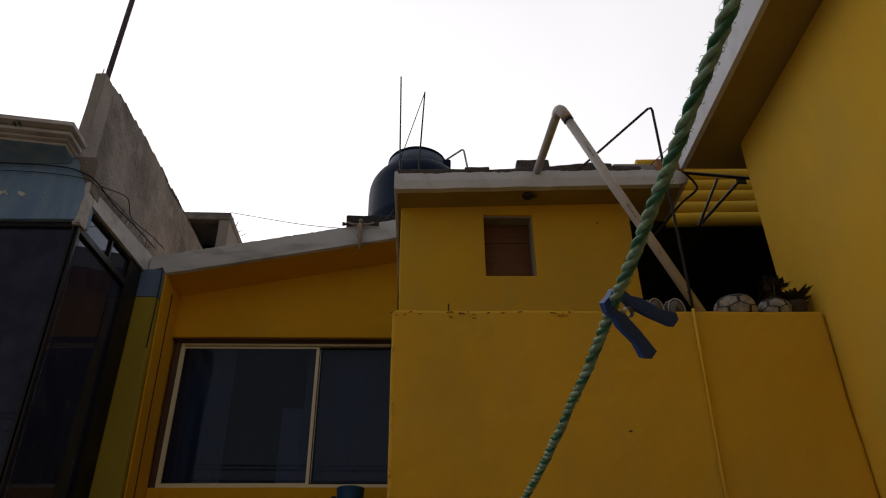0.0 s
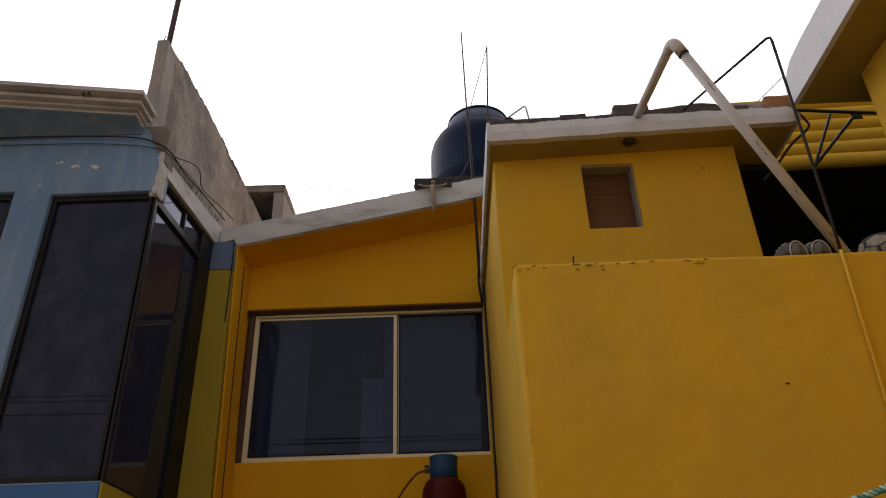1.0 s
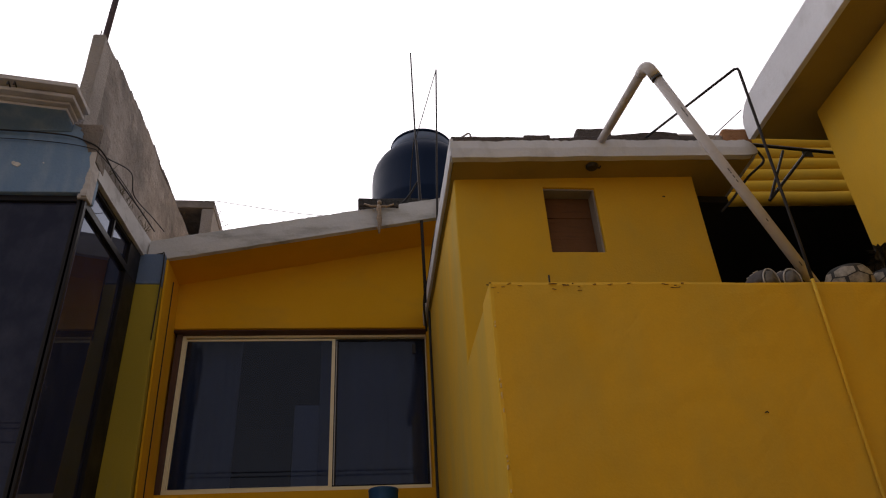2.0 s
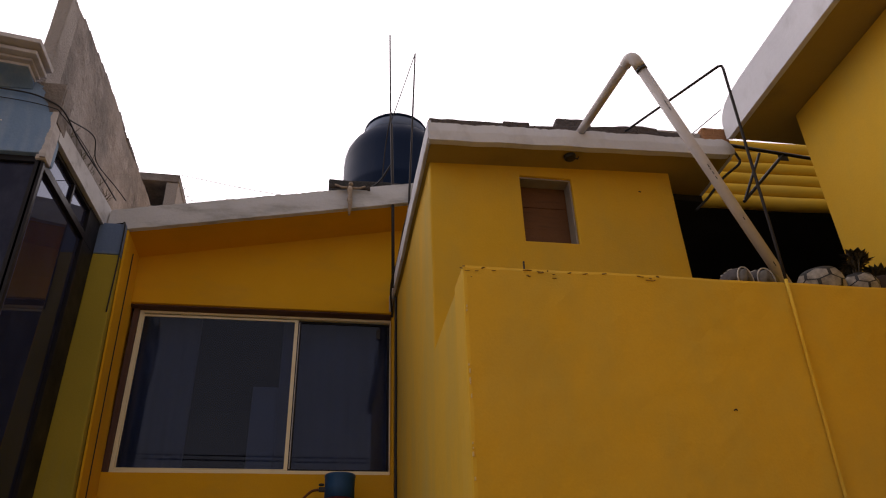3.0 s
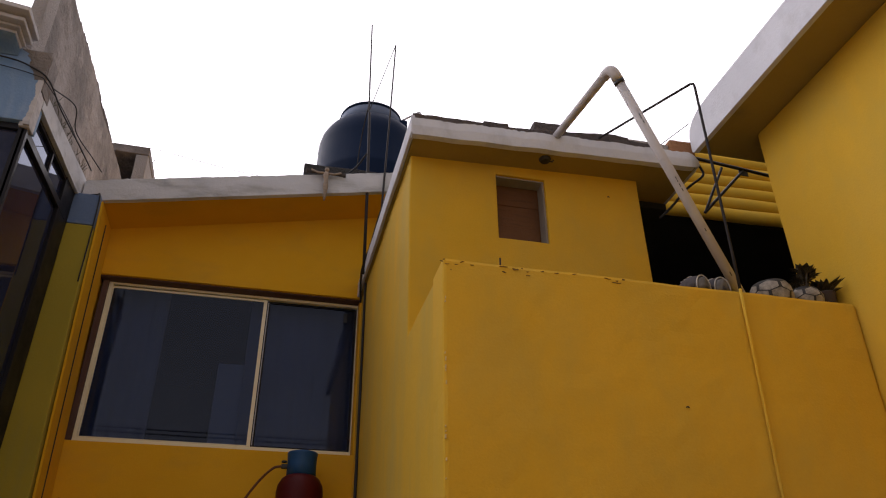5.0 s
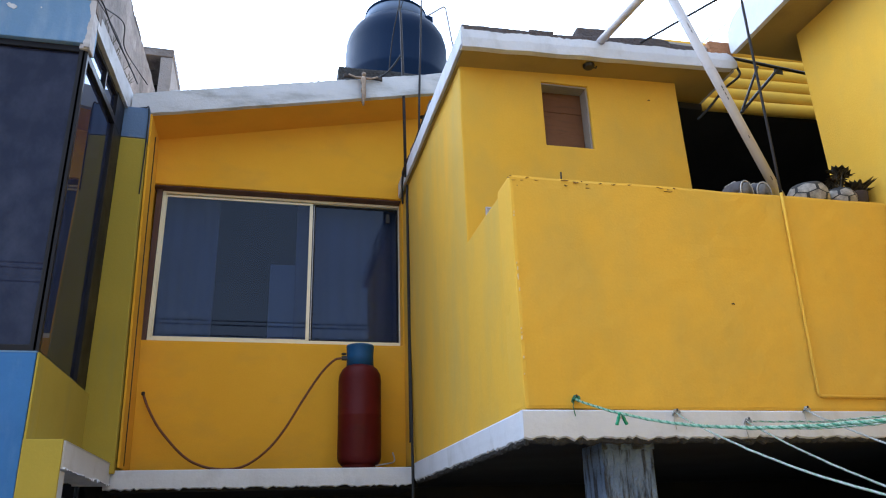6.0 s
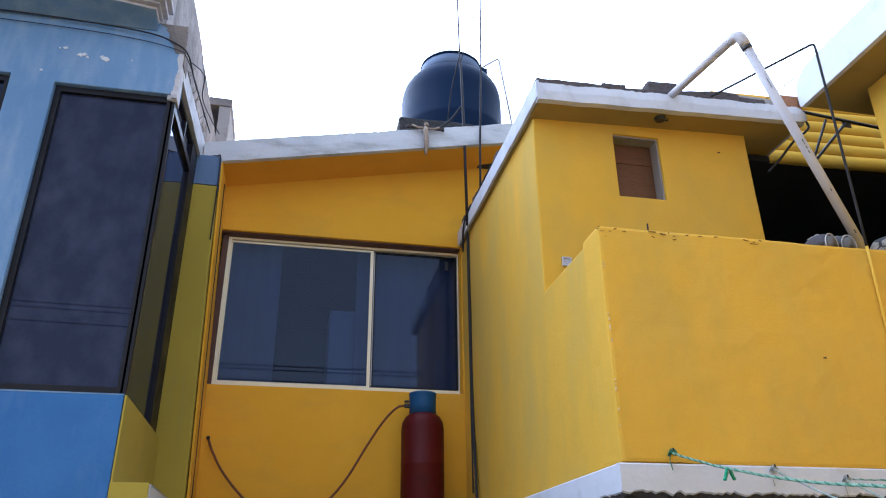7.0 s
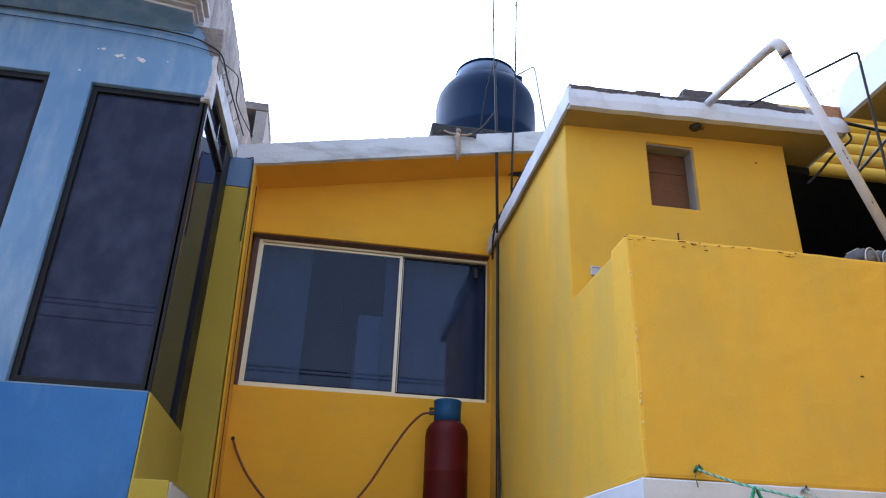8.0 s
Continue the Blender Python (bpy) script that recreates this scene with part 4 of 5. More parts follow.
# steel rods beside the roofs
def rod(name, points, radii, label, mat_c=IRON):
    r = thing(name, points[0], label, "rod", "steel rods")
    part("bar", tubed(points, radii, 8), mat_c, r, smooth=True)
    return r


rod("steel_rod", [(-0.185, 5.30, 4.42), (-0.19, 5.31, 5.2), (-0.205, 5.32, 6.0), (-0.21, 5.33, 6.02), (-0.221, 5.35, 7.09)], [0.0125, 0.0125, 0.011, 0.008, 0.007], "dark steel rod rising beside the roof")
rod("steel_rod", [(-0.085, 5.255, 4.5), (-0.07, 5.265, 5.1), (-0.028, 5.29, 6.05), (0.017, 5.395, 6.93)], [0.010, 0.009, 0.008, 0.007], "thin steel rod rising behind the roof")
cable([(-0.21, 5.335, 6.02), (-0.13, 5.358, 6.34), (0.015, 5.395, 6.92)], 0.0045, "thin wire tied between two rods", name="tie_wire")
cable([(-0.48, 5.6, 5.42), (-0.3, 5.5, 5.50), (-0.2, 5.33, 5.58)], 0.009, "black cable from the tank to the rod")
cable([(-0.25, 5.8, 5.45), (-0.235, 5.6, 5.9), (-0.205, 5.34, 6.15)], 0.006, "black cable tied to the rod")
cable([(-0.15, 5.42, 4.5), (-0.152, 5.42, 4.2), (-0.15, 5.41, 3.0), (-0.168, 5.285, 2.3), (-0.17, 5.28, 1.2)], 0.010, "black cable clipped down the yellow side wall")
cable([(-0.15, 5.46, 4.5), (-0.15, 5.46, 3.4), (-0.152, 5.45, 2.4)], 0.006, "thin dark cable down the yellow side wall")
cable([(-0.165, 4.35, 4.548), (-0.175, 4.7, 4.552), (-0.17, 5.1, 4.548), (-0.186, 5.3, 4.52), (-0.19, 5.42, 4.44), (-0.165, 5.55, 4.3)], 0.008, "black cable along the roof edge")

# ---- crucifix on the fascia ----
bm = bmesh.new()
CX, CY, CZ = -0.53, 5.262, 5.165
tube(bm, [(CX, CY - 0.010, CZ + 0.098), (CX - 0.003, CY - 0.020, CZ + 0.06), (CX + 0.003, CY - 0.018, CZ + 0.015), (CX, CY - 0.022, CZ - 0.03), (CX + 0.004, CY - 0.026, CZ - 0.075), (CX, CY - 0.014, CZ - 0.125), (CX, CY - 0.012, CZ - 0.165)],
     [0.017, 0.024, 0.016, 0.022, 0.017, 0.012, 0.008], 10)
for sgn in (-1, 1):
    tube(bm, [(CX + sgn * 0.012, CY - 0.014, CZ + 0.088), (CX + sgn * 0.065, CY - 0.010, CZ + 0.092), (CX + sgn * 0.118, CY - 0.006, CZ + 0.117)], [0.012, 0.0085, 0.0075], 8)
bmesh.ops.create_uvsphere(bm, u_segments=12, v_segments=8, radius=0.019, matrix=Matrix.Translation((CX + 0.004, CY - 0.018, CZ + 0.122)))
pale = len(bm.faces)
box(bm, CX - 0.010, CX + 0.010, CY, CY + 0.018, CZ - 0.13, CZ + 0.168, bevel=0.002)
box(bm, CX - 0.150, CX + 0.150, CY - 0.001, CY + 0.017, CZ + 0.097, CZ + 0.117, bevel=0.002)
for sgn in (-1, 1):
    box(bm, CX + sgn * 0.146 - 0.011, CX + sgn * 0.146 + 0.011, CY - 0.003, CY + 0.0165, CZ + 0.091, CZ + 0.123, bevel=0.004)
crucifix = part("crucifix", bm, IVORY, smooth=True)
crucifix.data.materials.append(CROSS_WOOD)
for f in crucifix.data.polygons[pale:]:
    f.material_index = 1
tagged(crucifix, "weathered ivory crucifix on a dark cross at the roof fascia", "crucifix")

# ---- drain pipe, conduits, hook ----
drain = thing("drain_pipe", (0.70, 3.53, 4.54), "dirty white plastic drain pipe bent over the balcony", "pipe")
E1, E2 = Vector((0.70, 3.60, 4.555)), Vector((0.722, 2.885, 4.46))
E3 = Vector((1.352, 3.10, 3.33))
d1, d2 = (E2 - E1).normalized(), (E3 - E2).normalized()
part("pipe", tubed([E1, E2 - 0.05 * d1], 0.024, 20), PVC, drain, smooth=True)
part("pipe", tubed([E2 + 0.07 * d2, E3], 0.0245, 20), PVC, drain, smooth=True)
bend = [E2 - 0.075 * d1, E2 - 0.045 * d1] + [E2 + (-0.045 * d1) * (1 - s) ** 2 + (0.045 * d2) * s ** 2 for s in (0.2, 0.4, 0.6, 0.8)] + [E2 + 0.045 * d2, E2 + 0.075 * d2]
part("elbow", tubed(bend, 0.0285, 20), PVC, drain, smooth=True)
part("ring", tubed([E2 + 0.078 * d2, E2 + 0.096 * d2], 0.0285, 20), BLACK, drain, "black tape ring", True)
for s in (0.22, 0.235, 0.25, 0.50, 0.515, 0.53, 0.55, 0.72, 0.90, 0.905):
    p = E2 + (E3 - E2) * s
    mark = p + Vector((-0.010, -0.0225, -0.004))
    part("print_mark", tubed([mark, mark + d2 * (0.010 if s in (0.235, 0.515, 0.90) else 0.016)], 0.0022, 5), BLACK, drain)
conduit = thing("conduit", (0.97, 3.55, 4.56), "black bent conduit from the roof, painted yellow below", "conduit")
part("upper_run", tubed([(0.97, 3.56, 4.575), (1.235, 2.975, 4.54), (1.25, 2.967, 4.538), (1.255, 2.968, 4.52), (1.262, 2.985, 3.5), (1.262, 2.988, 3.31)], 0.0072, 10), IRON, conduit, smooth=True)
part("lower_run", tubed([(1.262, 2.988, 3.31), (1.255, 2.988, 3.0), (1.236, 2.988, 2.325), (1.245, 2.988, 2.312), (1.26, 2.988, 2.31), (1.89, 2.988, 2.306)], 0.0075, 10), YELLOW, conduit, "conduit painted yellow like the wall", True)
hook = thing("lamp_socket", (0.648, 3.65, 4.435), "small dark empty lamp socket under the roof", "lamp socket")
part("base", lathe([(0.028, -0.02), (0.036, -0.008), (0.036, 0.0), (0.02, 0.004)], (0.648, 3.65, 4.432), 14), BLACK, hook)
part("wire", tubed([(0.655, 3.65, 4.42), (0.69, 3.64, 4.41), (0.70, 3.65, 4.43)], 0.005, 6), BLACK, hook)

bracket = thing("iron_bracket", (1.95, 3.7, 4.6), "black iron angle bracket under the eave", "bracket")
part("top_bar", tubed([(1.63, 3.69, 4.655), (2.30, 3.70, 4.60)], 0.011, 8), BLACK, bracket)
part("strut", tubed([(1.891, 3.70, 4.612), (1.70, 3.70, 4.245)], 0.009, 8), BLACK, bracket)
part("strut", tubed([(2.045, 3.70, 4.612), (1.695, 3.70, 4.24)], 0.010, 8), BLACK, bracket)
part("gusset", boxed(2.01, 2.075, 3.695, 3.70, 4.57, 4.63, bevel=0.002), BLACK, bracket)
cable([(1.60, 3.60, 4.60), (1.67, 3.66, 4.62), (1.735, 3.7, 4.58), (1.735, 3.7, 4.52), (1.62, 3.72, 4.42), (1.50, 3.74, 4.28), (1.41, 3.75, 4.19)], 0.008, "thick black cable looping under the balcony roof")
cable([(1.63, 3.58, 4.83), (1.3, 3.9, 4.62)], 0.003, "thin wire tied at the eave")

# ---- rubble on the balcony roof edge ----
rng = random.Random(7)
x = -0.15
while x < 1.22:
    w = rng.uniform(0.09, 0.30)
    h = rng.uniform(0.04, 0.075)
    z = slab_line(x, 4.522) - 0.012 * max(0, x - 0.9)
    tile = thing("broken_tile", (x + w / 2, 3.63, z), "dark broken tile lying along the roof edge", "tile", "rubble on the balcony roof")
    part("tile", boxed(x - 0.02, x + w, 3.568 + rng.uniform(0, 0.02), 3.80, z - 0.004, z + h, bevel=0.008, step=0.03, amp=0.014, turn=pose(0, 0, 0, 0, rng.uniform(-2.5, 2.5), rng.uniform(-4, 4))), RUBBLE, tile)
    x += w
for x0, x1, y0, z1, mat_c, label in ((0.585, 0.80, 3.63, 4.695, RUBBLE, "dark chunk of concrete block on the roof edge"), (1.20, 1.47, 3.61, 4.655, PLASTER_PALE, "pale cement block on the roof edge"),
                                     (1.475, 1.64, 3.60, 4.69, BRICK, "orange brick at the end of the roof edge")):
    z = slab_line(x0, 4.52)
    lump = thing("cement_block" if mat_c is not BRICK else "brick", ((x0 + x1) / 2, y0 + 0.1, z), label, "block", "rubble on the balcony roof")
    part("block", boxed(x0, x1, y0, y0 + 0.2, z, z1, bevel=0.016, step=0.04, amp=0.014), mat_c, lump)
y = 4.45
while y < 5.5:
    w = rng.uniform(0.06, 0.16)
    tile = thing("broken_tile", (-0.12, y, 4.53), "dark broken tile lying along the roof edge", "tile", "rubble on the balcony roof")
    part("tile", boxed(-0.172, -0.03, y, y + w - 0.02, 4.53, 4.55 + rng.uniform(0.02, 0.05), bevel=0.006, step=0.03, amp=0.012), RUBBLE, tile)
    y += w + rng.uniform(0.0, 0.08)

# ---- shoes and planters on the parapet ----
def shoe(x, turn, label):
    s = thing("shoe", (x, 3.09, 3.308), label, "shoe", "pair of shoes on the parapet")
    m = Matrix.Translation((x, 3.09, 3.308)) @ pose(0, 0, 0, 0, 0, turn)

    def outline(y):
        t = (y + 0.08) / 0.24
        return 0.052 * math.sqrt(max(0.02, 1 - (2 * min(t, 0.5) - 1) ** 4)) * (1 - 0.22 * max(0, t - 0.5))

    def loft(sections, name, mat_s, lab=""):
        b = bmesh.new()
        rings = []
        for y, half, z0, z1 in sections:
            ring = []
            for a in range(14):
                ang = math.pi * a / 13
                ring.append(b.verts.new(m @ Vector((half * math.cos(ang), y, z0 + (z1 - z0) * max(0.0, math.sin(ang)) ** 0.8))))
            rings.append(ring)
        for p, q in zip(rings, rings[1:]):
            for k in range(13):
                b.faces.new([p[k], p[k + 1], q[k + 1], q[k]])
            b.faces.new([p[0], q[0], q[13], p[13]])
        b.faces.new(rings[0])
        b.faces.new(rings[-1])
        return part(name, b, mat_s, s, lab, True)

    ys = [-0.079, -0.07, -0.055, -0.03, 0.0, 0.04, 0.08, 0.12, 0.155]
    loft([(y, outline(y) * 1.03, 0.0, 0.062 if y < -0.06 else 0.068) for y in ys[:3]], "toe_cap", SHOE_SOLE, "dusty rubber toe cap")
    loft([(y, outline(y), 0.0, 0.024) for y in ys], "sole", SHOE_SOLE)
    loft([(y, outline(y) * 0.93, 0.02, h) for y, h in zip(ys[2:], (0.074, 0.088, 0.098, 0.10, 0.085, 0.09, 0.085))], "upper", SHOE_GREY)
    rim = [m @ Vector((outline(-0.06) * 1.05 * math.cos(a), -0.062, 0.004 + 0.072 * max(0.0, math.sin(a)) ** 0.8)) for a in [math.pi * k / 16 for k in range(17)]]
    part("rim", tubed(rim, 0.0032, 8), SHOE_RIM, s, "off-white rubber rim", True)
    for k in range(3):
        y = 0.0 + 0.025 * k
        part("lace", tubed([m @ Vector(p) for p in ((-0.03, y, 0.088), (0.0, y + 0.008, 0.104), (0.03, y, 0.088))], 0.003, 6), SHOE_RIM, s)
    return s


shoe(1.095, 8, "dusty grey canvas shoe with a white rubber rim")
shoe(1.205, -4, "dusty grey canvas shoe beside its pair")


def leaves(b, centre, n, length, spread, seed, wide=0.03):
    rng_l = random.Random(seed)
    for k in range(n):
        a = 2.4 * k
        lean = rng_l.uniform(0.25, 1.0) * spread
        d = Vector((math.cos(a) * lean, math.sin(a) * lean, 1.0 - 0.5 * lean)).normalized()
        s = d.cross(Vector((0, 0, 1))).normalized()
        size = length * rng_l.uniform(0.7, 1.1)
        c = Vector(centre)
        mid, tip = c + d * size * 0.6, c + d * size + Vector((d.x, d.y, -0.3)) * size * 0.25
        up = s.cross(d) * 0.006
        vs = [b.verts.new(p) for p in (c - s * wide * 0.3, c + s * wide * 0.3, mid + s * wide * 0.6, tip, mid - s * wide * 0.6, mid + up)]
        b.faces.new([vs[0], vs[1], vs[5]])
        b.faces.new([vs[1], vs[2], vs[5]])
        b.faces.new([vs[2], vs[3], vs[5]])
        b.faces.new([vs[3], vs[4], vs[5]])
        b.faces.new([vs[4], vs[0], vs[5]])


def ball_planter(x, y, r, h, turn, label, plant):
    s = thing("ball_planter", (x, y, 3.306), label, "planter", "ball planters on the parapet")
    z0 = 3.306
    cz = z0 + h * 0.45
    prof = []
    for k in range(9):
        t = -0.45 * h + h * k / 8
        prof.append((r * math.sqrt(max(0.05, 1 - (t / (r * 1.02)) ** 2)), t))
    inner = [(r * 0.80, h * 0.55), (r * 0.74, 0.2 * h)]
    part("shell", lathe(prof + inner, (x, y, cz), 40), BALL_BLACK, s, "black seams of the ball", True)
    rows_b = ((-0.24 * h, 6, 0.0), (0.20 * h, 6, 0.5))
    for t, count, shift in rows_b:
        rad = r * math.sqrt(1 - (t / (r * 1.02)) ** 2) * 1.0
        for k in range(count):
            a0 = 2 * math.pi * (k + shift) / count + radians(turn)
            b = bmesh.new()
            c = b.verts.new((x + (rad + 0.006) * math.cos(a0), y + (rad + 0.006) * math.sin(a0), cz + t))
            rim_v = []
            for q in range(6):
                ang = math.pi / 3 * q + (math.pi / 6)
                du, dv = 0.50 * r * math.cos(ang), 0.27 * h * math.sin(ang)
                aa, tt = a0 + du / rad, t + dv
                rr = r * math.sqrt(max(0.05, 1 - (tt / (r * 1.02)) ** 2)) + 0.003
                rim_v.append(b.verts.new((x + rr * math.cos(aa), y + rr * math.sin(aa), cz + tt)))
            for q in range(6):
                b.faces.new([c, rim_v[q], rim_v[(q + 1) % 6]])
            part("panel", b, BALL_WHITE, s, "scuffed white painted panel", True)
    if plant:
        b = bmesh.new()
        rng_p = random.Random(5)
        for q in range(9):
            a = 2.4 * q
            head = Vector((x + 0.01 + 0.055 * math.cos(a) * rng_p.uniform(0.3, 1), y + 0.05 * math.sin(a) * rng_p.uniform(0.3, 1), cz + 0.45 * h + rng_p.uniform(0.03, 0.10)))
            tube(b, [(x + 0.01, y, cz + 0.3 * h), head], 0.004, 5)
            leaves(b, head, 11, plant * rng_p.uniform(0.25, 0.36), 1.0, q, 0.026)
        part("plant", b, LEAF, s, "dark reddish succulent rosettes")


ball_planter(1.515, 3.10, 0.098, 0.105, 20, "half football painted as a planter on the parapet", 0)
ball_planter(1.705, 3.10, 0.080, 0.095, 50, "half football planter with a dark succulent", 0.20)
pot = thing("clay_pot", (1.815, 3.09, 3.306), "small dark pot with a spiky plant against the wall", "pot")
part("pot", lathe([(0.035, 0), (0.045, 0.01), (0.05, 0.08), (0.052, 0.085), (0.046, 0.09), (0.04, 0.07)], (1.815, 3.09, 3.306), 20), POT_DARK, pot, smooth=True)
bm = bmesh.new()
leaves(bm, (1.815, 3.09, 3.375), 34, 0.115, 1.0, 9, 0.034)
part("plant", bm, LEAF, pot, "dark spiky leaves")
bolt = thing("wall_bolt", (0.118, 2.99, 3.33), "small dark bolt standing on the parapet edge", "bolt")
part("bolt", tubed([(0.118, 3.02, 3.30), (0.119, 3.02, 3.345)], 0.004, 6), IRON, bolt)
for x, y, z in ((0.887, 2.994, 2.725), (1.09, 3.764, 4.30)):
    nail = thing("nail", (x, y, z), "small rusty nail in the yellow wall", "nail", "nails in the yellow walls")
    part("nail", tubed([(x - 0.008, y - 0.003, z), (x, y - 0.005, z + 0.003), (x + 0.006, y - 0.002, z)], 0.003, 6), IRON, nail)

# ---- under the balcony ----
post = thing("timber_post", (0.32, 3.2, 0), "weathered blue-grey timber post under the balcony", "post")
part("front_board", boxed(0.205, 0.438, 3.08, 3.11, 0, 2.128, bevel=0.006, step=0.06, amp=0.006), POST_WOOD, post)
part("core", boxed(0.21, 0.43, 3.112, 3.30, 0, 2.128, bevel=0.01, step=0.1, amp=0.005), POST_WOOD, post)
part("cap_board", boxed(0.20, 0.442, 3.066, 3.079, 2.095, 2.122, bevel=0.004), POST_WOOD, post)

structure("wall_porch_end", boxed(4.25, 4.4, 3.1, 6.2, 0, 2.2), SHADE_DARK, "dark end wall of the ground floor porch", "wall")

# ---- clotheslines ----
def strands(points, r, pitch, mats, parent, per=7):
    """A rope laid from three strands."""
    pts = [Vector(p) for p in points]
    lens = [0.0]
    for a, b in zip(pts, pts[1:]):
        lens.append(lens[-1] + (b - a).length)
    total, n = lens[-1], int(lens[-1] / pitch * per)
    core, k = [], 0
    for q in range(n + 1):
        s = total * q / n
        while k < len(lens) - 2 and lens[k + 1] < s:
            k += 1
        t = (s - lens[k]) / (lens[k + 1] - lens[k])
        core.append((pts[k].lerp(pts[k + 1], t) + 0.0022 * noise.noise_vector(Vector((s * 14, r * 900, 0))), (pts[k + 1] - pts[k]).normalized(), s + 0.012 * noise.noise(Vector((s * 9, 3, 1)))))
    for j, m in enumerate(mats):
        line_s = []
        for p, d, s in core:
            side_v = d.cross(Vector((0, 0, 1))).normalized()
            up = d.cross(side_v)
            a = 2 * math.pi * (s / pitch + j / len(mats))
            line_s.append(p + 0.60 * r * (math.cos(a) * side_v + math.sin(a) * up))
        radii = [0.56 * r * (1 + 0.22 * noise.noise(p * 60) + 0.18 * noise.noise(p * 190)) for p in line_s]
        part("strand", tube(bmesh.new(), line_s, radii, 7), m, parent, smooth=True)


def sag(x, y, z, slope, bend, reach, drift=0.0325, n=60):
    return [(x + drift * reach * k / n, y - reach * k / n, z + slope * reach * k / n + bend * (reach * k / n) ** 2) for k in range(n + 1)]


lines = ((0.069, 2.99, 2.289, -0.345, 0.0961, 5.33, 0.0047, 0.044, (ROPE_GREEN, ROPE_PALE, ROPE_PALE), "green twisted plastic clothesline"),
         (0.515, 2.99, 2.235, -0.50, 0.12, 5.33, 0.0037, 0.042, (ROPE_WHITE, ROPE_WHITE, ROPE_PALE), "grey-white twisted clothesline"),
         (0.848, 2.99, 2.20, -0.55, 0.13, 5.33, 0.0037, 0.042, (ROPE_WHITE, ROPE_PALE, ROPE_WHITE), "pale knotted clothesline"),
         (1.15, 2.99, 2.25, -0.53, 0.12, 5.33, 0.0036, 0.042, (ROPE_WHITE, ROPE_WHITE, ROPE_WHITE), "grey-white twisted clothesline"))
for x, y, z, slope, bend, reach, r, pitch, mats, label in lines:
    rope = thing("clothesline", (x, y, z), label + " tied to the balcony edge", "clothesline", "clotheslines")
    strands(sag(x, y, z, slope, bend, reach), r, pitch, mats, rope)
    bm = bmesh.new()
    for k in range(3):
        ring = [(x + 0.014 * math.cos(a) + 0.004 * k, y - 0.004 + 0.012 * math.sin(a), z + 0.006 * k - 0.006 + 0.008 * math.sin(2 * a)) for a in [0.7 * q for q in range(10)]]
        tube(bm, ring, r * 0.6, 6)
    tube(bm, [(x, y, z), (x - 0.012, y - 0.006, z - 0.03), (x - 0.006, y - 0.008, z - 0.07)], r * 0.4, 6)
    part("knot", bm, mats[0], rope, "tight knot with a loose end", True)
    eye_b = thing("iron_eye", (x, 2.99, z), "rusty iron eye fixed in the balcony edge", "iron eye", "iron eyes")
    part("eye", tubed([(x, 3.0, z), (x, 2.985, z), (x + 0.006, 2.976, z + 0.008), (x, 2.968, z + 0.012)], 0.004, 6), IRON, eye_b)

fold = thing("rope_offcut", (0.86, 2.97, 2.19), "doubled green rope offcut hanging on the clotheslines", "rope")
strands([(0.86, 2.96, 2.195), (1.0, 2.72, 2.16), (1.10, 2.5, 2.15), (1.12, 2.44, 2.13), (1.05, 2.5, 2.12), (0.95, 2.7, 2.13), (0.86, 2.9, 2.16)], 0.0036, 0.04, (ROPE_GREEN, ROPE_PALE, ROPE_WHITE), fold)


def clothes_peg(place, along, across, size, spread, mat_p, label):
    """A spring peg: along points from the jaws to the grips, across from one leg to the other."""
    z, x = Vector(along).normalized(), Vector(across)
    x = (x - z * x.dot(z)).normalized()
    y = z.cross(x)
    m = Matrix.Translation(place) @ Matrix((x, y, z)).transposed().to_4x4()
    p = thing("clothes_peg", place, label, "clothes peg", "clothes pegs")
    for sgn in (-1, 1):
        shape = [(0.0, 0.0), (0.008, 0.001), (0.011, 0.012), (0.009, 0.022), (0.011, 0.034), (0.010, 0.060), (0.013, 0.078), (0.009, 0.084), (0.002, 0.082), (0.001, 0.050), (0.0015, 0.028), (0.004, 0.016), (0.003, 0.008)]
        shape = [(sgn * size * (1.5 * u + 0.0004), size * (v - 0.030)) for u, v in shape]
        b = prism("y", shape, -0.009 * size, 0.009 * size, bevel=0.0008)
        b.transform(m @ pose(0, 0, 0, 0, sgn * spread, 0) @ Matrix.Translation((0, 0, 0.018 * size)))
        part("leg", b, mat_p, p)
    coil = [m @ Vector((0.006 * size * math.cos(a), size * (-0.008 + 0.016 * a / 25), size * (0.018 + 0.006 * math.sin(a)))) for a in [0.6 * q for q in range(42)]]
    part("spring", tubed(coil, 0.0008 * size, 5), STEEL, p, "steel spring")


clothes_peg((0.152, 0.473, 2.031), (0.80, 0.33, -0.50), (0.62, -0.30, 0.72), 0.76, 11, PEG_BLUE, "blue plastic clothes peg clipped on the line")
clothes_peg((0.082, 2.62, 2.170), (0.05, 0.1, -1.0), (1.0, 0.1, 0.05), 0.58, 22, PEG_GREEN, "green plastic clothes peg clipped on the line")

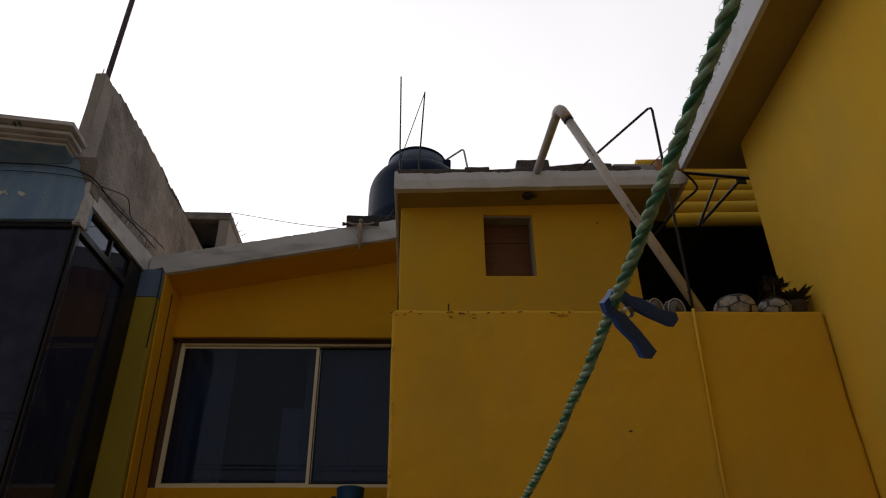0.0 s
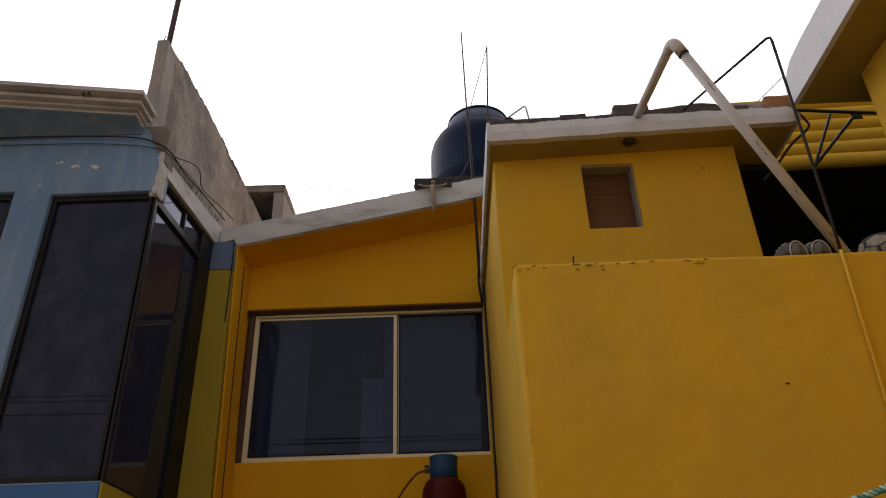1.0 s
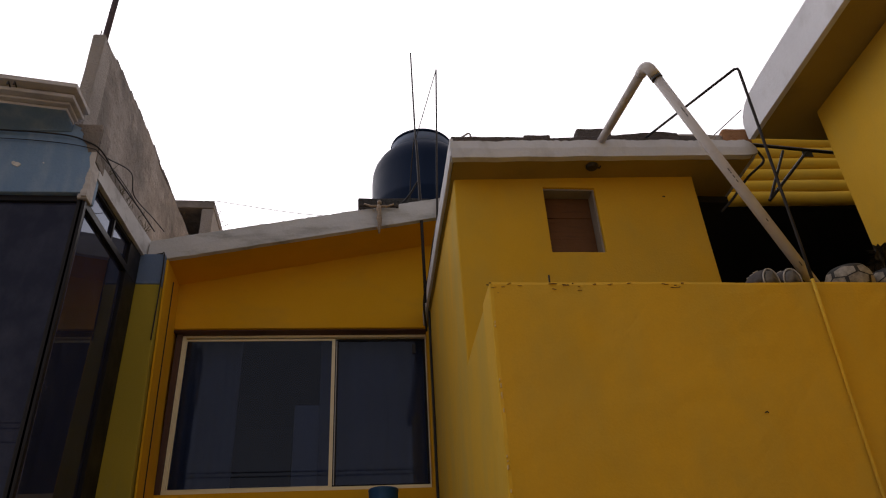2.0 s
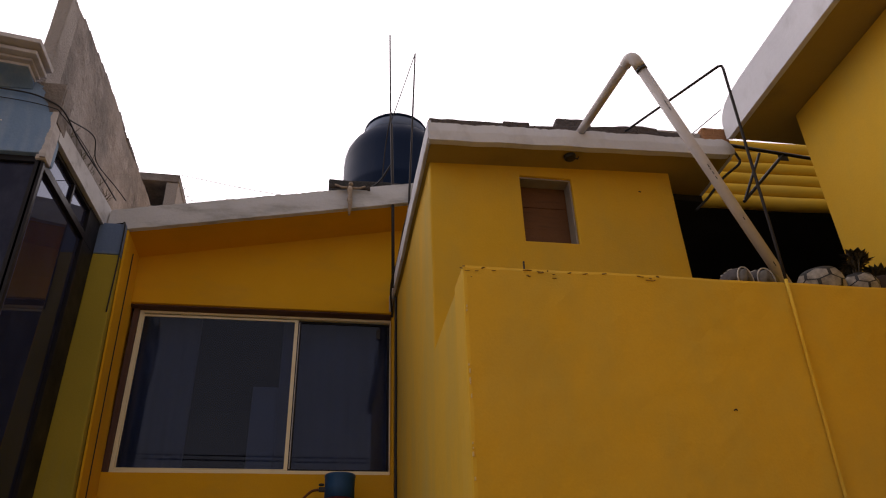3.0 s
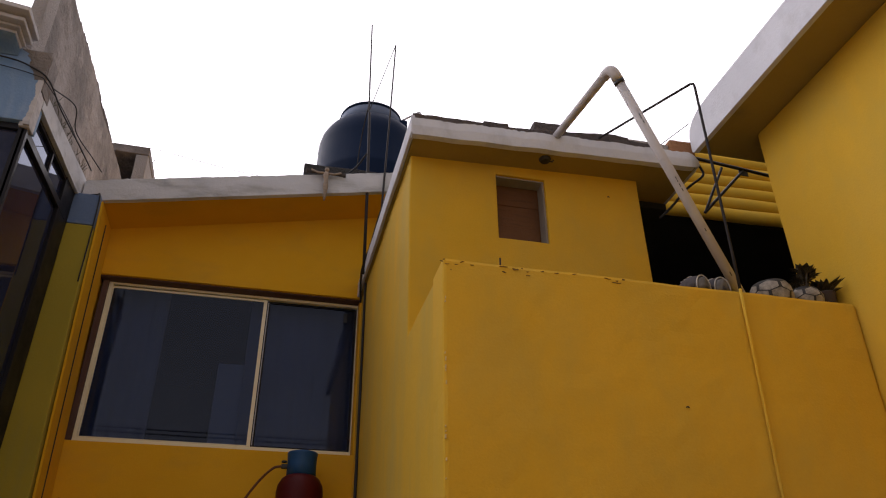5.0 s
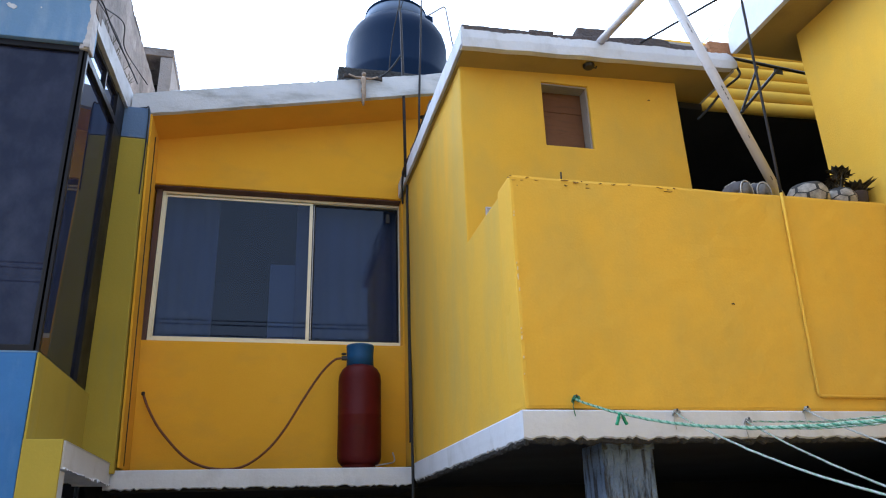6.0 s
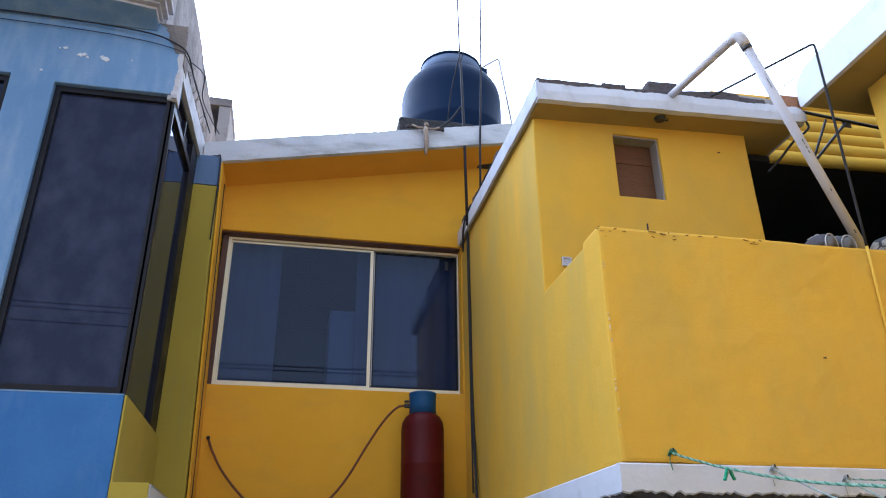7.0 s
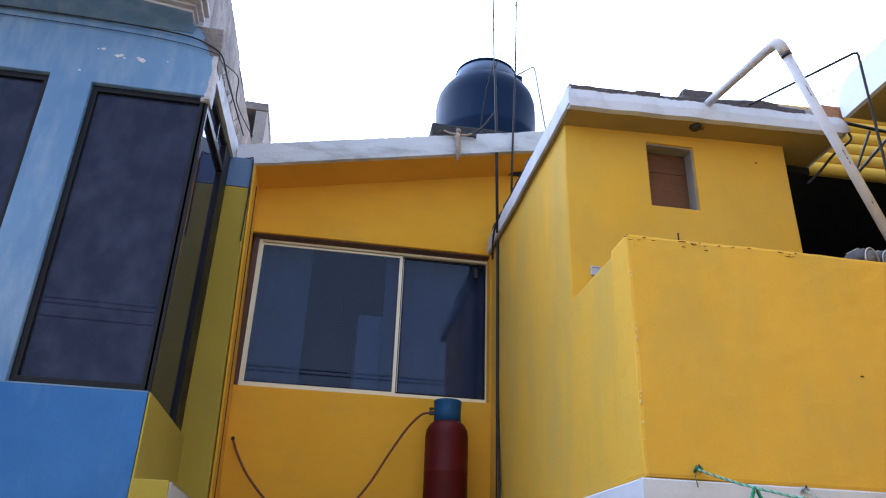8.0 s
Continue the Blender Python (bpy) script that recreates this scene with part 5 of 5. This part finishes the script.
# loose fibres on the green line
fuzz = bmesh.new()
rng = random.Random(21)
for k in range(2600):
    s_f = rng.uniform(1.6, 3.6)
    base = Vector((0.069 + 0.0325 * s_f, 2.99 - s_f, 2.289 - 0.345 * s_f + 0.0961 * s_f * s_f))
    a = rng.uniform(0, 6.28)
    out = Vector((math.cos(a), rng.uniform(-0.8, 0.8), math.sin(a))).normalized()
    p0 = base + 0.0042 * out
    tube(fuzz, [p0, p0 + 0.0016 * out, p0 + 0.0024 * out + Vector((0, rng.uniform(-0.003, 0.003), 0))], [0.00022, 0.0002, 0.0001], 3)
tagged(part("rope_fibres", fuzz, ROPE_GREEN), "loose green fibres fraying from the clothesline", "fibres", "", "stuff")
spot = thing("nail", (1.885, 2.2, 2.1), "small rusty nail in the yellow wall", "nail", "nails in the yellow walls")
part("nail", tubed([(1.893, 1.98, 2.335), (1.878, 1.985, 2.34), (1.876, 1.98, 2.32)], 0.006, 6), IRON, spot)

# flaked paint along the parapet's corner and on the walls
rng = random.Random(33)
for k in range(12):
    z = rng.uniform(2.28, 3.22)
    x = -0.138 + rng.uniform(0, 0.006)
    r = rng.uniform(0.002, 0.0045)
    b = boxed(x - r * 0.6, x + r * 0.6, 2.9955 - 0.002, 3.004, z - r * rng.uniform(1, 3), z + r * rng.uniform(1, 3), bevel=0.0015)
    structure("trim_flake", b, CHIP_PALE, "small pale chip where yellow paint flaked off", "paint flake")
for k in range(34):
    x = rng.choice((-0.10, 0.10, 0.16, 0.22, 0.45, 0.60, 0.70)) + rng.gauss(0, 0.045)
    z = 3.297 - abs(rng.gauss(0, 0.016))
    w, h, tilt = rng.uniform(0.003, 0.011), rng.uniform(0.0006, 0.0016), rng.uniform(-0.12, 0.12)
    ring = [(x + w * rng.uniform(0.5, 1.3) * math.cos(a), z + tilt * w * math.cos(a) + h * rng.uniform(0.5, 1.4) * math.sin(a)) for a in [0.785 * q for q in range(8)]]
    structure("trim_flake", prism("y", ring, 2.9965, 3.004), CHIP, "small scratch in the yellow paint of the parapet", "paint flake")
